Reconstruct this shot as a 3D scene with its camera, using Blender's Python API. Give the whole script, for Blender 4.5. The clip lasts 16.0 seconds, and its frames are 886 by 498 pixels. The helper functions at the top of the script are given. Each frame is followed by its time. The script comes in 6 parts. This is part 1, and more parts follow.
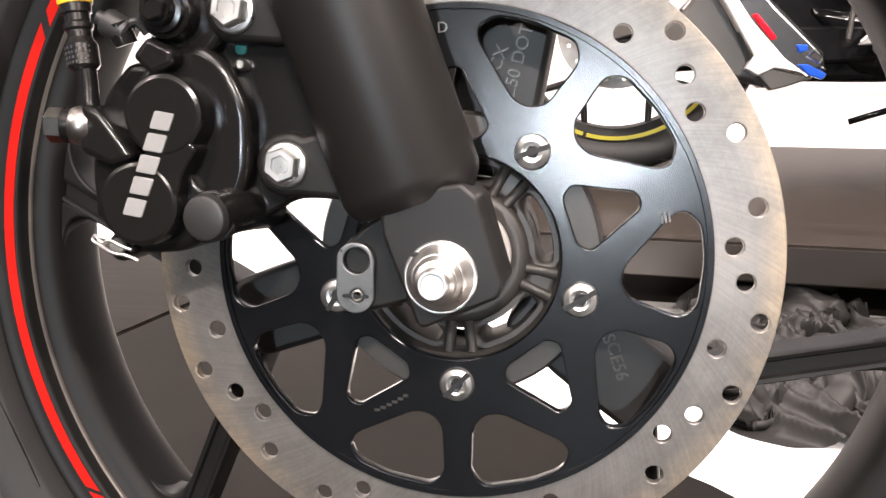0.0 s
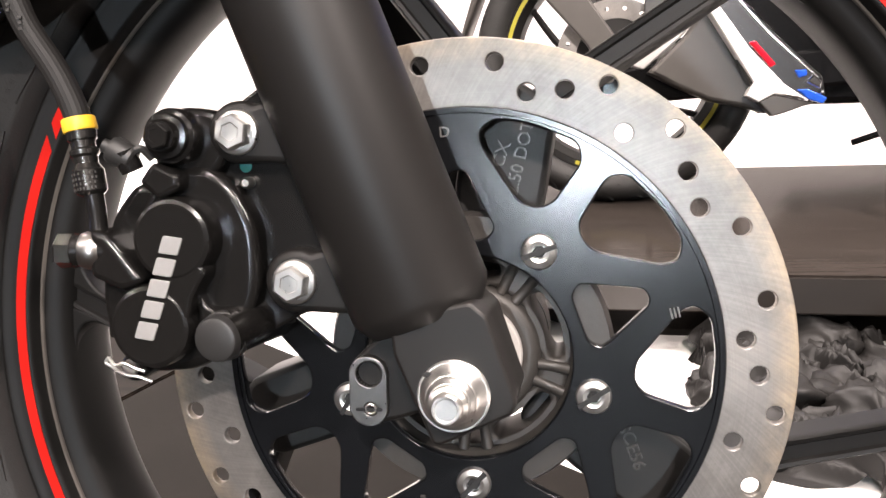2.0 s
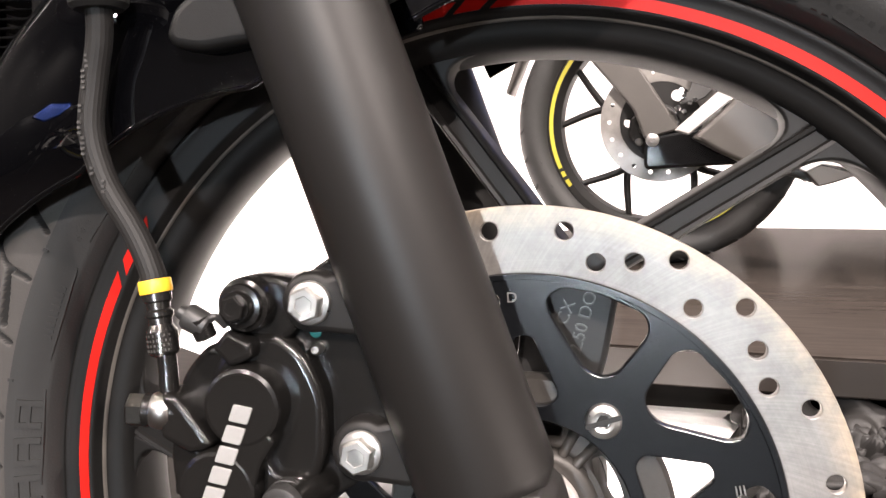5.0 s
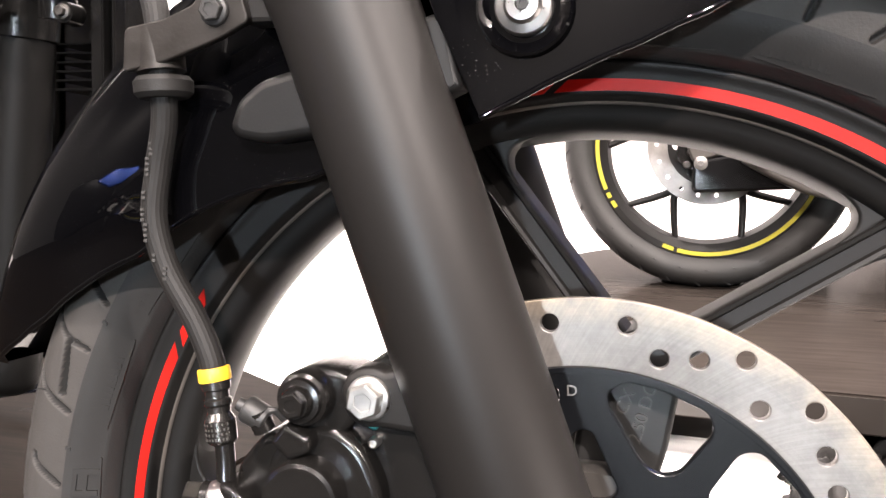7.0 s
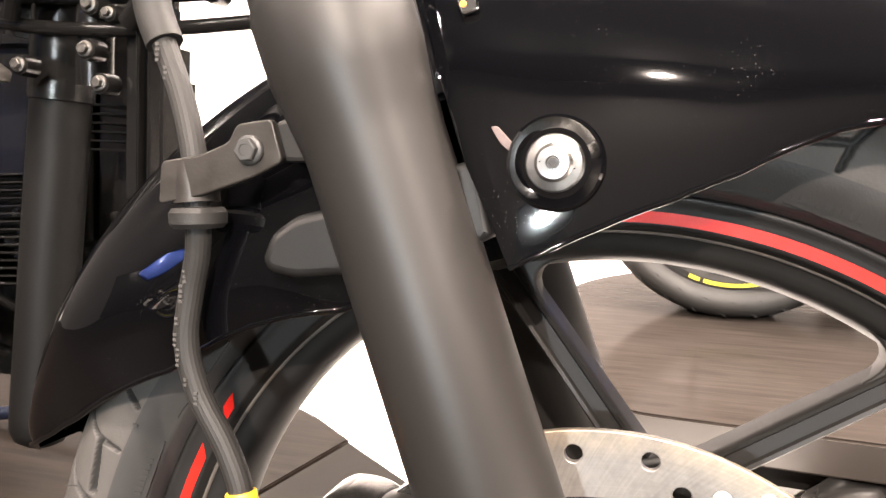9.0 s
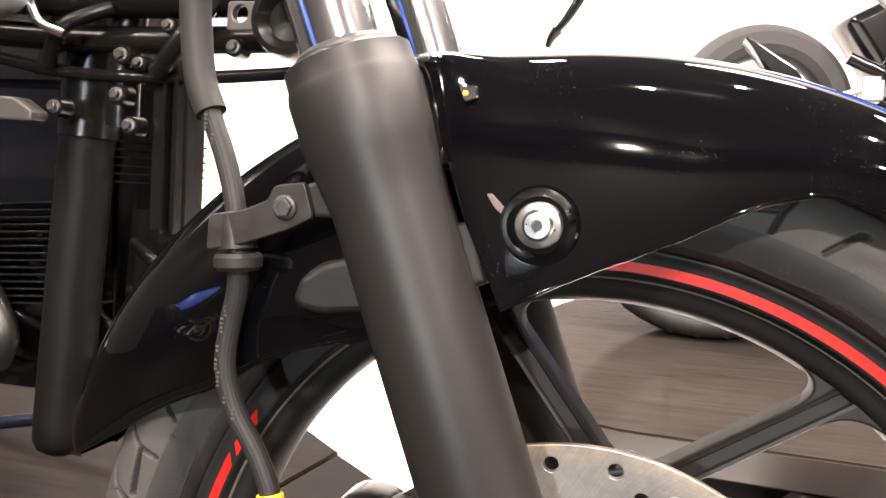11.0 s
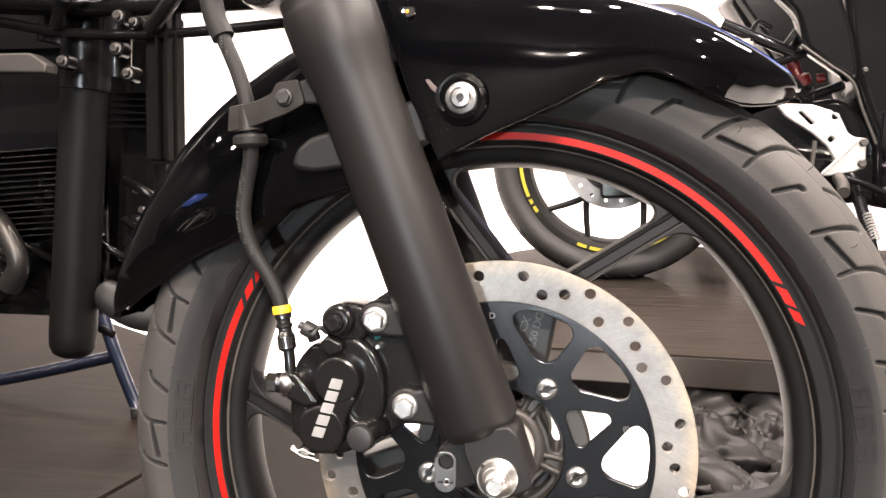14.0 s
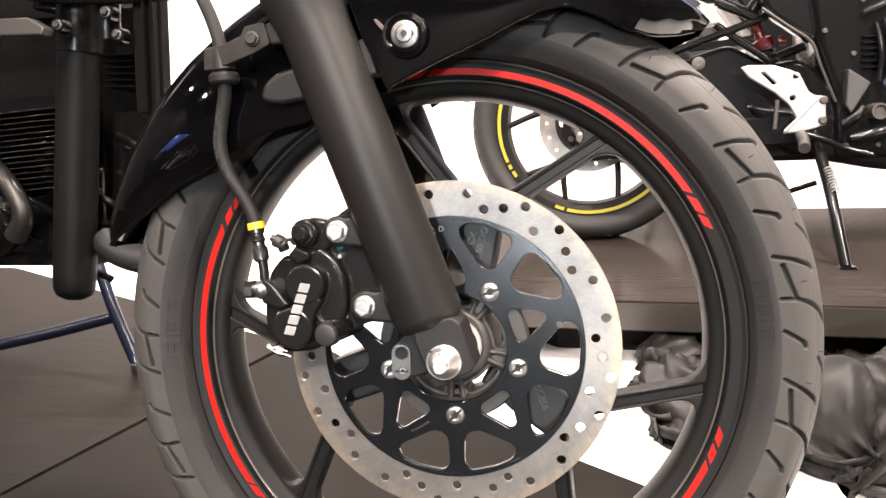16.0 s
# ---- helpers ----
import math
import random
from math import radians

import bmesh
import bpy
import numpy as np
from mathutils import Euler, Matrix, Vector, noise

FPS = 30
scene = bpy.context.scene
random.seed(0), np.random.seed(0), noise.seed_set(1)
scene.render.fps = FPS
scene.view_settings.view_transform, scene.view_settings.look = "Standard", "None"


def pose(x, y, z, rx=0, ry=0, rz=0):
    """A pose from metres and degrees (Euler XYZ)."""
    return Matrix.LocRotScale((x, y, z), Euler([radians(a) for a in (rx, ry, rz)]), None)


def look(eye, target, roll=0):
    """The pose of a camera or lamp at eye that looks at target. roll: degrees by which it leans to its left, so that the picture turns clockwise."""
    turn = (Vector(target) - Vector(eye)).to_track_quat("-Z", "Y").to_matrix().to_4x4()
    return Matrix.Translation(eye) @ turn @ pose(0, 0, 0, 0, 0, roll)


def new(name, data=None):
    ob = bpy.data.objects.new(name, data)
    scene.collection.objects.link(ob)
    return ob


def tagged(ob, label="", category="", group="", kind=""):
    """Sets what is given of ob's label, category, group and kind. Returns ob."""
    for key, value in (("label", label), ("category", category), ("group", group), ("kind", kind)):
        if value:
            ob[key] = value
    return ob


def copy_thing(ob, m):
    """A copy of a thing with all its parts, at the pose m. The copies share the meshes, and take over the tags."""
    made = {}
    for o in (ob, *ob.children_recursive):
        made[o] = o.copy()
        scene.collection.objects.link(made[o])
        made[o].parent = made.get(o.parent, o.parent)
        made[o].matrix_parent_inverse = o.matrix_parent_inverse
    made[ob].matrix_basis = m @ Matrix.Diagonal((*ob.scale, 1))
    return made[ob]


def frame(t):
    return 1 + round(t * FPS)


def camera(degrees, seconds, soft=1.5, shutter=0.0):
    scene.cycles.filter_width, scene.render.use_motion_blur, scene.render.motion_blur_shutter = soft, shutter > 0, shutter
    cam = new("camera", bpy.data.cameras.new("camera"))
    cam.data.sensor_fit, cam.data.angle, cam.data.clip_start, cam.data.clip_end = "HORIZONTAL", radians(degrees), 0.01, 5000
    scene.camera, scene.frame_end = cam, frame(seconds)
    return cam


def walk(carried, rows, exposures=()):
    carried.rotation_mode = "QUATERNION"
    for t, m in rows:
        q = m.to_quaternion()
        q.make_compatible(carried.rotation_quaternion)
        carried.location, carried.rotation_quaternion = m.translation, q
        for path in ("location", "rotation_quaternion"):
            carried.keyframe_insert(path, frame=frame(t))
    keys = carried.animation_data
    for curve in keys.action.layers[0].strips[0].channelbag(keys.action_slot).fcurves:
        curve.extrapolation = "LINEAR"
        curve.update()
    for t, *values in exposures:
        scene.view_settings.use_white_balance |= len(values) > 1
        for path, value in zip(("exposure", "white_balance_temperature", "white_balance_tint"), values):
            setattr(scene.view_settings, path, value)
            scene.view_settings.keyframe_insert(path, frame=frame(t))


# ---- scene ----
cam = camera(54.0, 16.0)
SIDE_LEAN = pose(0, 0, 0, -8.0, 0, 0)  # the motorcycle leans away on its side stand
PATH = [
    (0, (0.053, -0.37, 0.408), (-0.256, 1.534, -0.119), -0.2),
    (0.5, (0.05, -0.365, 0.414), (-0.268, 1.539, -0.109), -0.4),
    (1, (0.053, -0.366, 0.427), (-0.277, 1.537, -0.092), -0.9),
    (1.5, (0.052, -0.366, 0.434), (-0.278, 1.543, -0.06), -2.1),
    (2, (0.052, -0.362, 0.443), (-0.275, 1.551, -0.041), -2.8),
    (2.5, (0.054, -0.36, 0.451), (-0.274, 1.555, -0.02), -3.0),
    (3, (0.051, -0.362, 0.459), (-0.275, 1.56, 0.012), -2.9),
    (3.5, (0.043, -0.359, 0.469), (-0.295, 1.564, 0.037), -2.6),
    (4, (0.041, -0.357, 0.478), (-0.317, 1.564, 0.054), -2.1),
    (4.2, (0.04, -0.355, 0.483), (-0.324, 1.564, 0.056), -1.9),
    (6.3, (0.031, -0.352, 0.524), (-0.424, 1.552, 0.109), -1.0),
    (6.5, (0.029, -0.352, 0.527), (-0.431, 1.55, 0.112), -0.9),
    (7, (0.026, -0.342, 0.538), (-0.458, 1.552, 0.115), -0.9),
    (7.5, (0.025, -0.337, 0.549), (-0.475, 1.553, 0.124), -0.9),
    (8, (0.023, -0.336, 0.564), (-0.495, 1.547, 0.135), -0.9),
    (8.5, (0.022, -0.337, 0.582), (-0.51, 1.542, 0.151), -0.5),
    (9, (0.023, -0.334, 0.594), (-0.515, 1.543, 0.162), 0.0),
    (9.5, (0.023, -0.336, 0.61), (-0.513, 1.542, 0.181), 0.5),
    (9.7, (0.021, -0.341, 0.616), (-0.512, 1.537, 0.186), 0.5),
    (11.8, (0.042, -0.451, 0.623), (-0.422, 1.455, 0.236), 1.1),
    (12, (0.044, -0.466, 0.62), (-0.407, 1.443, 0.23), 0.9),
    (12.5, (0.046, -0.501, 0.614), (-0.373, 1.414, 0.219), 0.3),
    (13, (0.049, -0.538, 0.597), (-0.339, 1.383, 0.2), -0.4),
    (13.5, (0.053, -0.569, 0.593), (-0.295, 1.36, 0.196), -0.7),
    (14, (0.061, -0.593, 0.576), (-0.274, 1.336, 0.169), -0.9),
    (14.5, (0.075, -0.624, 0.572), (-0.257, 1.305, 0.159), -1.1),
    (15, (0.082, -0.648, 0.56), (-0.251, 1.279, 0.142), -1.5),
    (15.5, (0.098, -0.663, 0.548), (-0.235, 1.262, 0.119), -1.9),
    (16, (0.113, -0.683, 0.54), (-0.222, 1.241, 0.106), -2.3),
]
walk(cam, [(t, look(eye, target, roll)) for t, eye, target, roll in PATH], exposures=[(0.0, 0.63, 6700, 15), (4.0, 0.85, 6700, 15), (6.5, 1.25, 6650, 15), (8.0, 1.55, 6700, 15), (9.0, 1.98, 7200, 15), (9.7, 1.9, 6850, 14), (12.0, 0.98, 6950, 15), (16.0, 0.98, 6900, 15)])

# ------------------------------------------------------------------ light
world = bpy.data.worlds.new("showroom_world")
world.use_nodes = True
world.node_tree.nodes["Background"].inputs[0].default_value = (1.0, 0.95, 0.9, 1)
world.node_tree.nodes["Background"].inputs[1].default_value = 0.02
scene.world = world


def lamp(name, place, target, power, size, colour=(1.0, 0.94, 0.88)):
    data = bpy.data.lights.new(name, "AREA")
    data.shape, data.size, data.energy, data.color = "DISK", size, power, colour
    ob = new(name, data)
    ob.matrix_basis = look(place, target)
    return ob


# small ceiling spots in rows over the motorcycles
SPOTS = [(-1.9, 0.9, 20), (-0.7, 1.0, 40), (0.6, 1.0, 50), (1.8, 0.9, 60), (0.4, 0.1, 50), (1.7, -0.2, 70), (-0.1, -1.4, 45), (0.72, -3.4, 150), (2.8, -2.2, 90), (-1.2, -2.9, 32), (-2.4, -1.6, 26), (-4.2, -0.7, 28), (-4.4, -2.6, 40)]
for sx, sy, sp in SPOTS:
    lamp("ceiling_spot_lamp", (sx, sy, 2.85), (sx * 0.8, sy * 0.7, 0), sp, 0.07, (1.0, 0.92, 0.86))
# large unseen panels, added to brighten the white floor and wall behind
for px, py, pw in [(-0.8, 2.6, 100), (2.2, 2.4, 48), (-2.8, 3.2, 68), (0.8, 3.5, 24), (-2.4, 3.7, 32)]:
    lamp("added_panel_lamp", (px, py, 2.93), (px, py, 0), pw, 0.9, (1.0, 0.935, 0.90))
# unseen round lamp behind the camera, added for the sheen on disc and fork
lamp("added_flood_lamp", (0.12, -4.02, 0.98), (0.02, 0, 0.4), 52, 0.12, (0.78, 0.91, 1.0))

# ------------------------------------------------------------------ materials


def material(name, colour, rough=0.5, metal=0.0, grain=0.0, grain_scale=400.0, mottle=0.0, mottle_scale=18.0, coat=0.0, rough_var=0.0):
    """A plain surface with two scales of variation: fine relief, and slow changes of colour and gloss."""
    m = bpy.data.materials.new(name)
    m.use_nodes = True
    nt = m.node_tree
    b = nt.nodes["Principled BSDF"]
    b.inputs["Base Color"].default_value = (*colour, 1)
    b.inputs["Roughness"].default_value = rough
    b.inputs["Metallic"].default_value = metal
    b.inputs["Coat Weight"].default_value = coat
    b.inputs["Coat Roughness"].default_value = 0.04
    tc = nt.nodes.new("ShaderNodeTexCoord")
    if mottle or rough_var:
        n = nt.nodes.new("ShaderNodeTexNoise")
        n.inputs["Scale"].default_value, n.inputs["Detail"].default_value, n.inputs["Roughness"].default_value = mottle_scale, 6, 0.65
        nt.links.new(tc.outputs["Object"], n.inputs["Vector"])
        if mottle:
            mx = nt.nodes.new("ShaderNodeMix")
            mx.data_type = "RGBA"
            mx.inputs[6].default_value = (*[max(0, c * (1 - mottle)) for c in colour], 1)
            mx.inputs[7].default_value = (*[min(1, c * (1 + mottle)) for c in colour], 1)
            nt.links.new(n.outputs["Fac"], mx.inputs[0])
            nt.links.new(mx.outputs[2], b.inputs["Base Color"])
        if rough_var:
            mr = nt.nodes.new("ShaderNodeMapRange")
            mr.inputs[1].default_value, mr.inputs[2].default_value = 0.3, 0.7
            mr.inputs[3].default_value, mr.inputs[4].default_value = max(0.02, rough - rough_var), rough + rough_var
            nt.links.new(n.outputs["Fac"], mr.inputs[0])
            nt.links.new(mr.outputs[0], b.inputs["Roughness"])
    if grain:
        g = nt.nodes.new("ShaderNodeTexNoise")
        g.inputs["Scale"].default_value, g.inputs["Detail"].default_value = grain_scale, 3
        nt.links.new(tc.outputs["Object"], g.inputs["Vector"])
        bp = nt.nodes.new("ShaderNodeBump")
        bp.inputs["Strength"].default_value, bp.inputs["Distance"].default_value = grain, 0.0006
        nt.links.new(g.outputs["Fac"], bp.inputs["Height"])
        nt.links.new(bp.outputs["Normal"], b.inputs["Normal"])
    return m


def brushed_steel(name, centre=(0, 0, 0.30)):
    """Ground brake steel: curved grinding strokes crossing each other, fine rings, and faint heat and rust tints."""
    m = material(name, (0.60, 0.575, 0.54), 0.3, 0.55)
    nt = m.node_tree
    b = nt.nodes["Principled BSDF"]

    def node(kind, op=None, a=None, c=None):
        n = nt.nodes.new(kind)
        if op:
            n.operation = op
        for k, v in ((0, a), (1, c)):
            if v is None:
                continue
            if isinstance(v, (int, float)):
                n.inputs[k].default_value = v
            else:
                nt.links.new(v, n.inputs[k])
        return n.outputs[0]

    tc = nt.nodes.new("ShaderNodeTexCoord")
    sep = nt.nodes.new("ShaderNodeSeparateXYZ")
    nt.links.new(tc.outputs["Object"], sep.inputs[0])
    x = node("ShaderNodeMath", "SUBTRACT", sep.outputs[0], centre[0])
    z = node("ShaderNodeMath", "SUBTRACT", sep.outputs[2], centre[2])
    ang = node("ShaderNodeMath", "ARCTAN2", z, x)
    rad = node("ShaderNodeMath", "SQRT", node("ShaderNodeMath", "ADD", node("ShaderNodeMath", "MULTIPLY", x, x), node("ShaderNodeMath", "MULTIPLY", z, z)))
    arc = node("ShaderNodeMath", "MULTIPLY", ang, 0.125)
    total = None
    for skew, along, across, weight in ((1.7, 22, 420, 1.15), (-1.2, 26, 380, 0.3), (0.05, 10, 1300, 0.6)):
        u = node("ShaderNodeMath", "ADD", arc, node("ShaderNodeMath", "MULTIPLY", rad, -skew))
        v = node("ShaderNodeMath", "ADD", rad, node("ShaderNodeMath", "MULTIPLY", arc, skew))
        cb = nt.nodes.new("ShaderNodeCombineXYZ")
        nt.links.new(node("ShaderNodeMath", "MULTIPLY", u, along), cb.inputs[0])
        nt.links.new(node("ShaderNodeMath", "MULTIPLY", v, across), cb.inputs[1])
        n = nt.nodes.new("ShaderNodeTexNoise")
        n.inputs["Scale"].default_value, n.inputs["Detail"].default_value, n.inputs["Roughness"].default_value = 1.0, 3, 0.6
        nt.links.new(cb.outputs[0], n.inputs["Vector"])
        w = node("ShaderNodeMath", "MULTIPLY", n.outputs["Fac"], weight)
        total = w if total is None else node("ShaderNodeMath", "ADD", total, w)
    st = nt.nodes.new("ShaderNodeTexNoise")
    st.inputs["Scale"].default_value, st.inputs["Detail"].default_value, st.inputs["Roughness"].default_value = 26, 7, 0.7
    nt.links.new(tc.outputs["Object"], st.inputs["Vector"])
    patch = nt.nodes.new("ShaderNodeMapRange")
    patch.inputs[1].default_value, patch.inputs[2].default_value, patch.inputs[3].default_value, patch.inputs[4].default_value = 0.38, 0.66, 0.1, 0.9
    nt.links.new(st.outputs["Fac"], patch.inputs[0])
    mr = nt.nodes.new("ShaderNodeMapRange")
    mr.inputs[1].default_value, mr.inputs[2].default_value, mr.inputs[3].default_value, mr.inputs[4].default_value = 0.95, 1.55, 0.36, 0.56
    nt.links.new(total, mr.inputs[0])
    nt.links.new(mr.outputs[0], b.inputs["Roughness"])
    bp = nt.nodes.new("ShaderNodeBump")
    bp.inputs["Distance"].default_value = 0.0001
    nt.links.new(patch.outputs[0], bp.inputs["Strength"])
    nt.links.new(total, bp.inputs["Height"])
    nt.links.new(bp.outputs["Normal"], b.inputs["Normal"])
    ramp = nt.nodes.new("ShaderNodeValToRGB")
    e = ramp.color_ramp.elements
    e[0].position, e[0].color = 0.32, (0.150, 0.142, 0.133, 1)
    e[1].position, e[1].color = 0.56, (0.215, 0.205, 0.193, 1)
    for q, col in ((0.66, (0.23, 0.216, 0.20, 1)), (0.82, (0.21, 0.168, 0.128, 1))):
        k = ramp.color_ramp.elements.new(q)
        k.color = col
    nt.links.new(st.outputs["Fac"], ramp.inputs[0])
    # rust along the outer rim, and the strokes' own light and dark
    edge = nt.nodes.new("ShaderNodeMapRange")
    edge.inputs[1].default_value, edge.inputs[2].default_value, edge.inputs[3].default_value, edge.inputs[4].default_value = 0.126, 0.138, 0.0, 0.75
    nt.links.new(rad, edge.inputs[0])
    rust = nt.nodes.new("ShaderNodeMix")
    rust.data_type = "RGBA"
    rust.inputs[7].default_value = (0.50, 0.37, 0.22, 1)
    nt.links.new(node("ShaderNodeMath", "MULTIPLY", edge.outputs[0], patch.outputs[0]), rust.inputs[0])
    nt.links.new(ramp.outputs[0], rust.inputs[6])
    stroke = nt.nodes.new("ShaderNodeMapRange")
    stroke.inputs[1].default_value, stroke.inputs[2].default_value, stroke.inputs[3].default_value, stroke.inputs[4].default_value = 0.9, 1.5, 0.80, 1.10
    nt.links.new(total, stroke.inputs[0])
    tint = nt.nodes.new("ShaderNodeMix")
    tint.data_type, tint.blend_type = "RGBA", "MULTIPLY"
    tint.inputs[0].default_value = 1.0
    nt.links.new(rust.outputs[2], tint.inputs[6])
    nt.links.new(stroke.outputs[0], tint.inputs[7])
    nt.links.new(tint.outputs[2], b.inputs["Base Color"])
    tg = nt.nodes.new("ShaderNodeTangent")
    tg.direction_type, tg.axis = "RADIAL", "Y"
    nt.links.new(tg.outputs[0], b.inputs["Tangent"])
    b.inputs["Anisotropic"].default_value = 0.55
    return m


def dusty_gloss(name):
    """Piano-black moulding with a clear gloss and scattered pale dust specks."""
    m = material(name, (0.0011, 0.0011, 0.0014), 0.025, 0.0)
    nt = m.node_tree
    b = nt.nodes["Principled BSDF"]
    tc = nt.nodes.new("ShaderNodeTexCoord")
    v = nt.nodes.new("ShaderNodeTexVoronoi")
    v.inputs["Scale"].default_value = 620
    nt.links.new(tc.outputs["Object"], v.inputs["Vector"])
    n = nt.nodes.new("ShaderNodeTexNoise")
    n.inputs["Scale"].default_value = 25
    nt.links.new(tc.outputs["Object"], n.inputs["Vector"])
    lim = nt.nodes.new("ShaderNodeMapRange")
    lim.inputs[1].default_value, lim.inputs[2].default_value, lim.inputs[3].default_value, lim.inputs[4].default_value = 0.36, 0.74, 0.015, 0.12
    nt.links.new(n.outputs["Fac"], lim.inputs[0])
    lt = nt.nodes.new("ShaderNodeMath")
    lt.operation = "LESS_THAN"
    nt.links.new(v.outputs["Distance"], lt.inputs[0])
    nt.links.new(lim.outputs[0], lt.inputs[1])
    mx = nt.nodes.new("ShaderNodeMix")
    mx.data_type = "RGBA"
    mx.inputs[6].default_value, mx.inputs[7].default_value = (0.0011, 0.0011, 0.0014, 1), (0.075, 0.072, 0.07, 1)
    nt.links.new(lt.outputs[0], mx.inputs[0])
    nt.links.new(mx.outputs[2], b.inputs["Base Color"])
    return m


def planks(name, a, b2, rough):
    """Dark laminate with long grain."""
    m = material(name, a, rough)
    nt = m.node_tree
    b = nt.nodes["Principled BSDF"]
    tc = nt.nodes.new("ShaderNodeTexCoord")
    mp = nt.nodes.new("ShaderNodeMapping")
    mp.inputs["Scale"].default_value = (1.2, 14, 14)
    nt.links.new(tc.outputs["Object"], mp.inputs[0])
    n = nt.nodes.new("ShaderNodeTexNoise")
    n.inputs["Scale"].default_value, n.inputs["Detail"].default_value, n.inputs["Roughness"].default_value, n.inputs["Distortion"].default_value = 5, 8, 0.65, 0.6
    nt.links.new(mp.outputs[0], n.inputs["Vector"])
    r = nt.nodes.new("ShaderNodeValToRGB")
    r.color_ramp.elements[0].position, r.color_ramp.elements[0].color = 0.32, (*a, 1)
    r.color_ramp.elements[1].position, r.color_ramp.elements[1].color = 0.68, (*b2, 1)
    nt.links.new(n.outputs["Fac"], r.inputs[0])
    nt.links.new(r.outputs[0], b.inputs["Base Color"])
    return m


FORK = material("satin_black_fork_paint", (0.0105, 0.0096, 0.0090), 0.44, grain=0.05, grain_scale=1500, mottle=0.12, mottle_scale=9)
GLOSS = dusty_gloss("dusty_gloss_black")
RUBBER = material("tyre_rubber", (0.0210, 0.0205, 0.0200), 0.6, grain=0.22, grain_scale=900, mottle=0.25, mottle_scale=22)
TREAD = material("dusty_tread_rubber", (0.044, 0.041, 0.0385), 0.6, grain=0.25, grain_scale=800, mottle=0.22, mottle_scale=30)
RIM = material("satin_black_rim", (0.0075, 0.0070, 0.0066), 0.48, grain=0.06, grain_scale=1300, mottle=0.15)
RED = material("red_rim_tape", (0.46, 0.013, 0.009), 0.38, grain=0.05, grain_scale=2500, mottle=0.08, mottle_scale=60)
YELLOW = material("yellow_rim_tape", (0.34, 0.30, 0.035), 0.4, mottle=0.1)
STEEL = brushed_steel("ground_brake_steel")
STEEL2 = brushed_steel("ground_rear_disc_steel", (0, 0, 0))
CARRIER = material("blue_black_carrier", (0.0040, 0.0046, 0.0056), 0.20, 0.0, grain=0.05, grain_scale=2600, mottle=0.12, mottle_scale=30)
ZINC = material("zinc_plated_steel", (0.66, 0.645, 0.62), 0.36, 1.0, grain=0.06, grain_scale=900, mottle=0.14, mottle_scale=220, rough_var=0.1)
CALIPER = material("black_cast_caliper", (0.0075, 0.007, 0.0066), 0.2, grain=0.10, grain_scale=1600, mottle=0.2, mottle_scale=40)
CAST = material("grey_black_hub_casting", (0.048, 0.044, 0.040), 0.42, 0.3, grain=0.2, grain_scale=500, mottle=0.25, mottle_scale=60)
HOSE = material("ribbed_hose_rubber", (0.0105, 0.0098, 0.0092), 0.58, grain=0.2, grain_scale=1200, mottle=0.2, mottle_scale=60)
BANDY = material("yellow_plastic_band", (0.80, 0.47, 0.03), 0.45, mottle=0.06)
TUBEM = material("hard_chrome_fork_tube", (0.88, 0.88, 0.89), 0.13, 1.0, mottle=0.04, mottle_scale=60)
TIPM = material("polished_muffler_tip", (0.42, 0.43, 0.45), 0.14, 1.0, mottle=0.1, mottle_scale=40)
CHROME = material("chrome", (0.86, 0.86, 0.87), 0.035, 1.0)
PLASTIC = material("textured_black_plastic", (0.02, 0.0195, 0.019), 0.45, grain=0.15, grain_scale=1500, mottle=0.12)
ENGINE = material("black_engine_paint", (0.0045, 0.0043, 0.0041), 0.24, 0.0, grain=0.3, grain_scale=300, mottle=0.3)
ALLOY = material("bare_engine_alloy", (0.05, 0.047, 0.044), 0.4, 0.8, grain=0.4, grain_scale=400, mottle=0.2)
PIPE = material("matte_black_exhaust", (0.0022, 0.0020, 0.0018), 0.55, grain=0.2, grain_scale=900, mottle=0.2, mottle_scale=25)
DULLZ = material("dull_zinc", (0.23, 0.224, 0.218), 0.34, 1.0, grain=0.15, grain_scale=1200, mottle=0.2, mottle_scale=180, rough_var=0.1)
# lighter than the black casting, for the highlights on its raised letters
CASTL = material("highlit_cast_lettering", (0.060, 0.057, 0.054), 0.35, 0.2, mottle=0.2, mottle_scale=200)
STAMP = material("stamped_mark_metal", (0.13, 0.128, 0.125), 0.4, 0.3, mottle=0.2, mottle_scale=300)
# colour of a red reflection in the polished muffler tip
REDGLINT = material("red_reflection_plate", (0.55, 0.008, 0.02), 0.08, coat=0.6, mottle=0.1)
NAMEM = material("dull_silver_name_blocks", (0.30, 0.292, 0.285), 0.4, 0.3, mottle=0.12, mottle_scale=300)
PADM = material("dusty_wheel_casting", (0.008, 0.0078, 0.0075), 0.5, grain=0.12, grain_scale=700, mottle=0.2, mottle_scale=60)
# rubber darkened for the shade inside tread grooves, and for the far tyre
DARKRUBBER = material("darkened_rubber", (0.012, 0.0115, 0.011), 0.75, mottle=0.2, mottle_scale=40)
CLAMPM = material("worn_brown_black_steel", (0.020, 0.0175, 0.0155), 0.42, 0.3, grain=0.15, grain_scale=600, mottle=0.35, mottle_scale=120, rough_var=0.12)
MATB = material("matte_black_moulding", (0.005, 0.0049, 0.0048), 0.45, grain=0.1, grain_scale=1500, mottle=0.15)
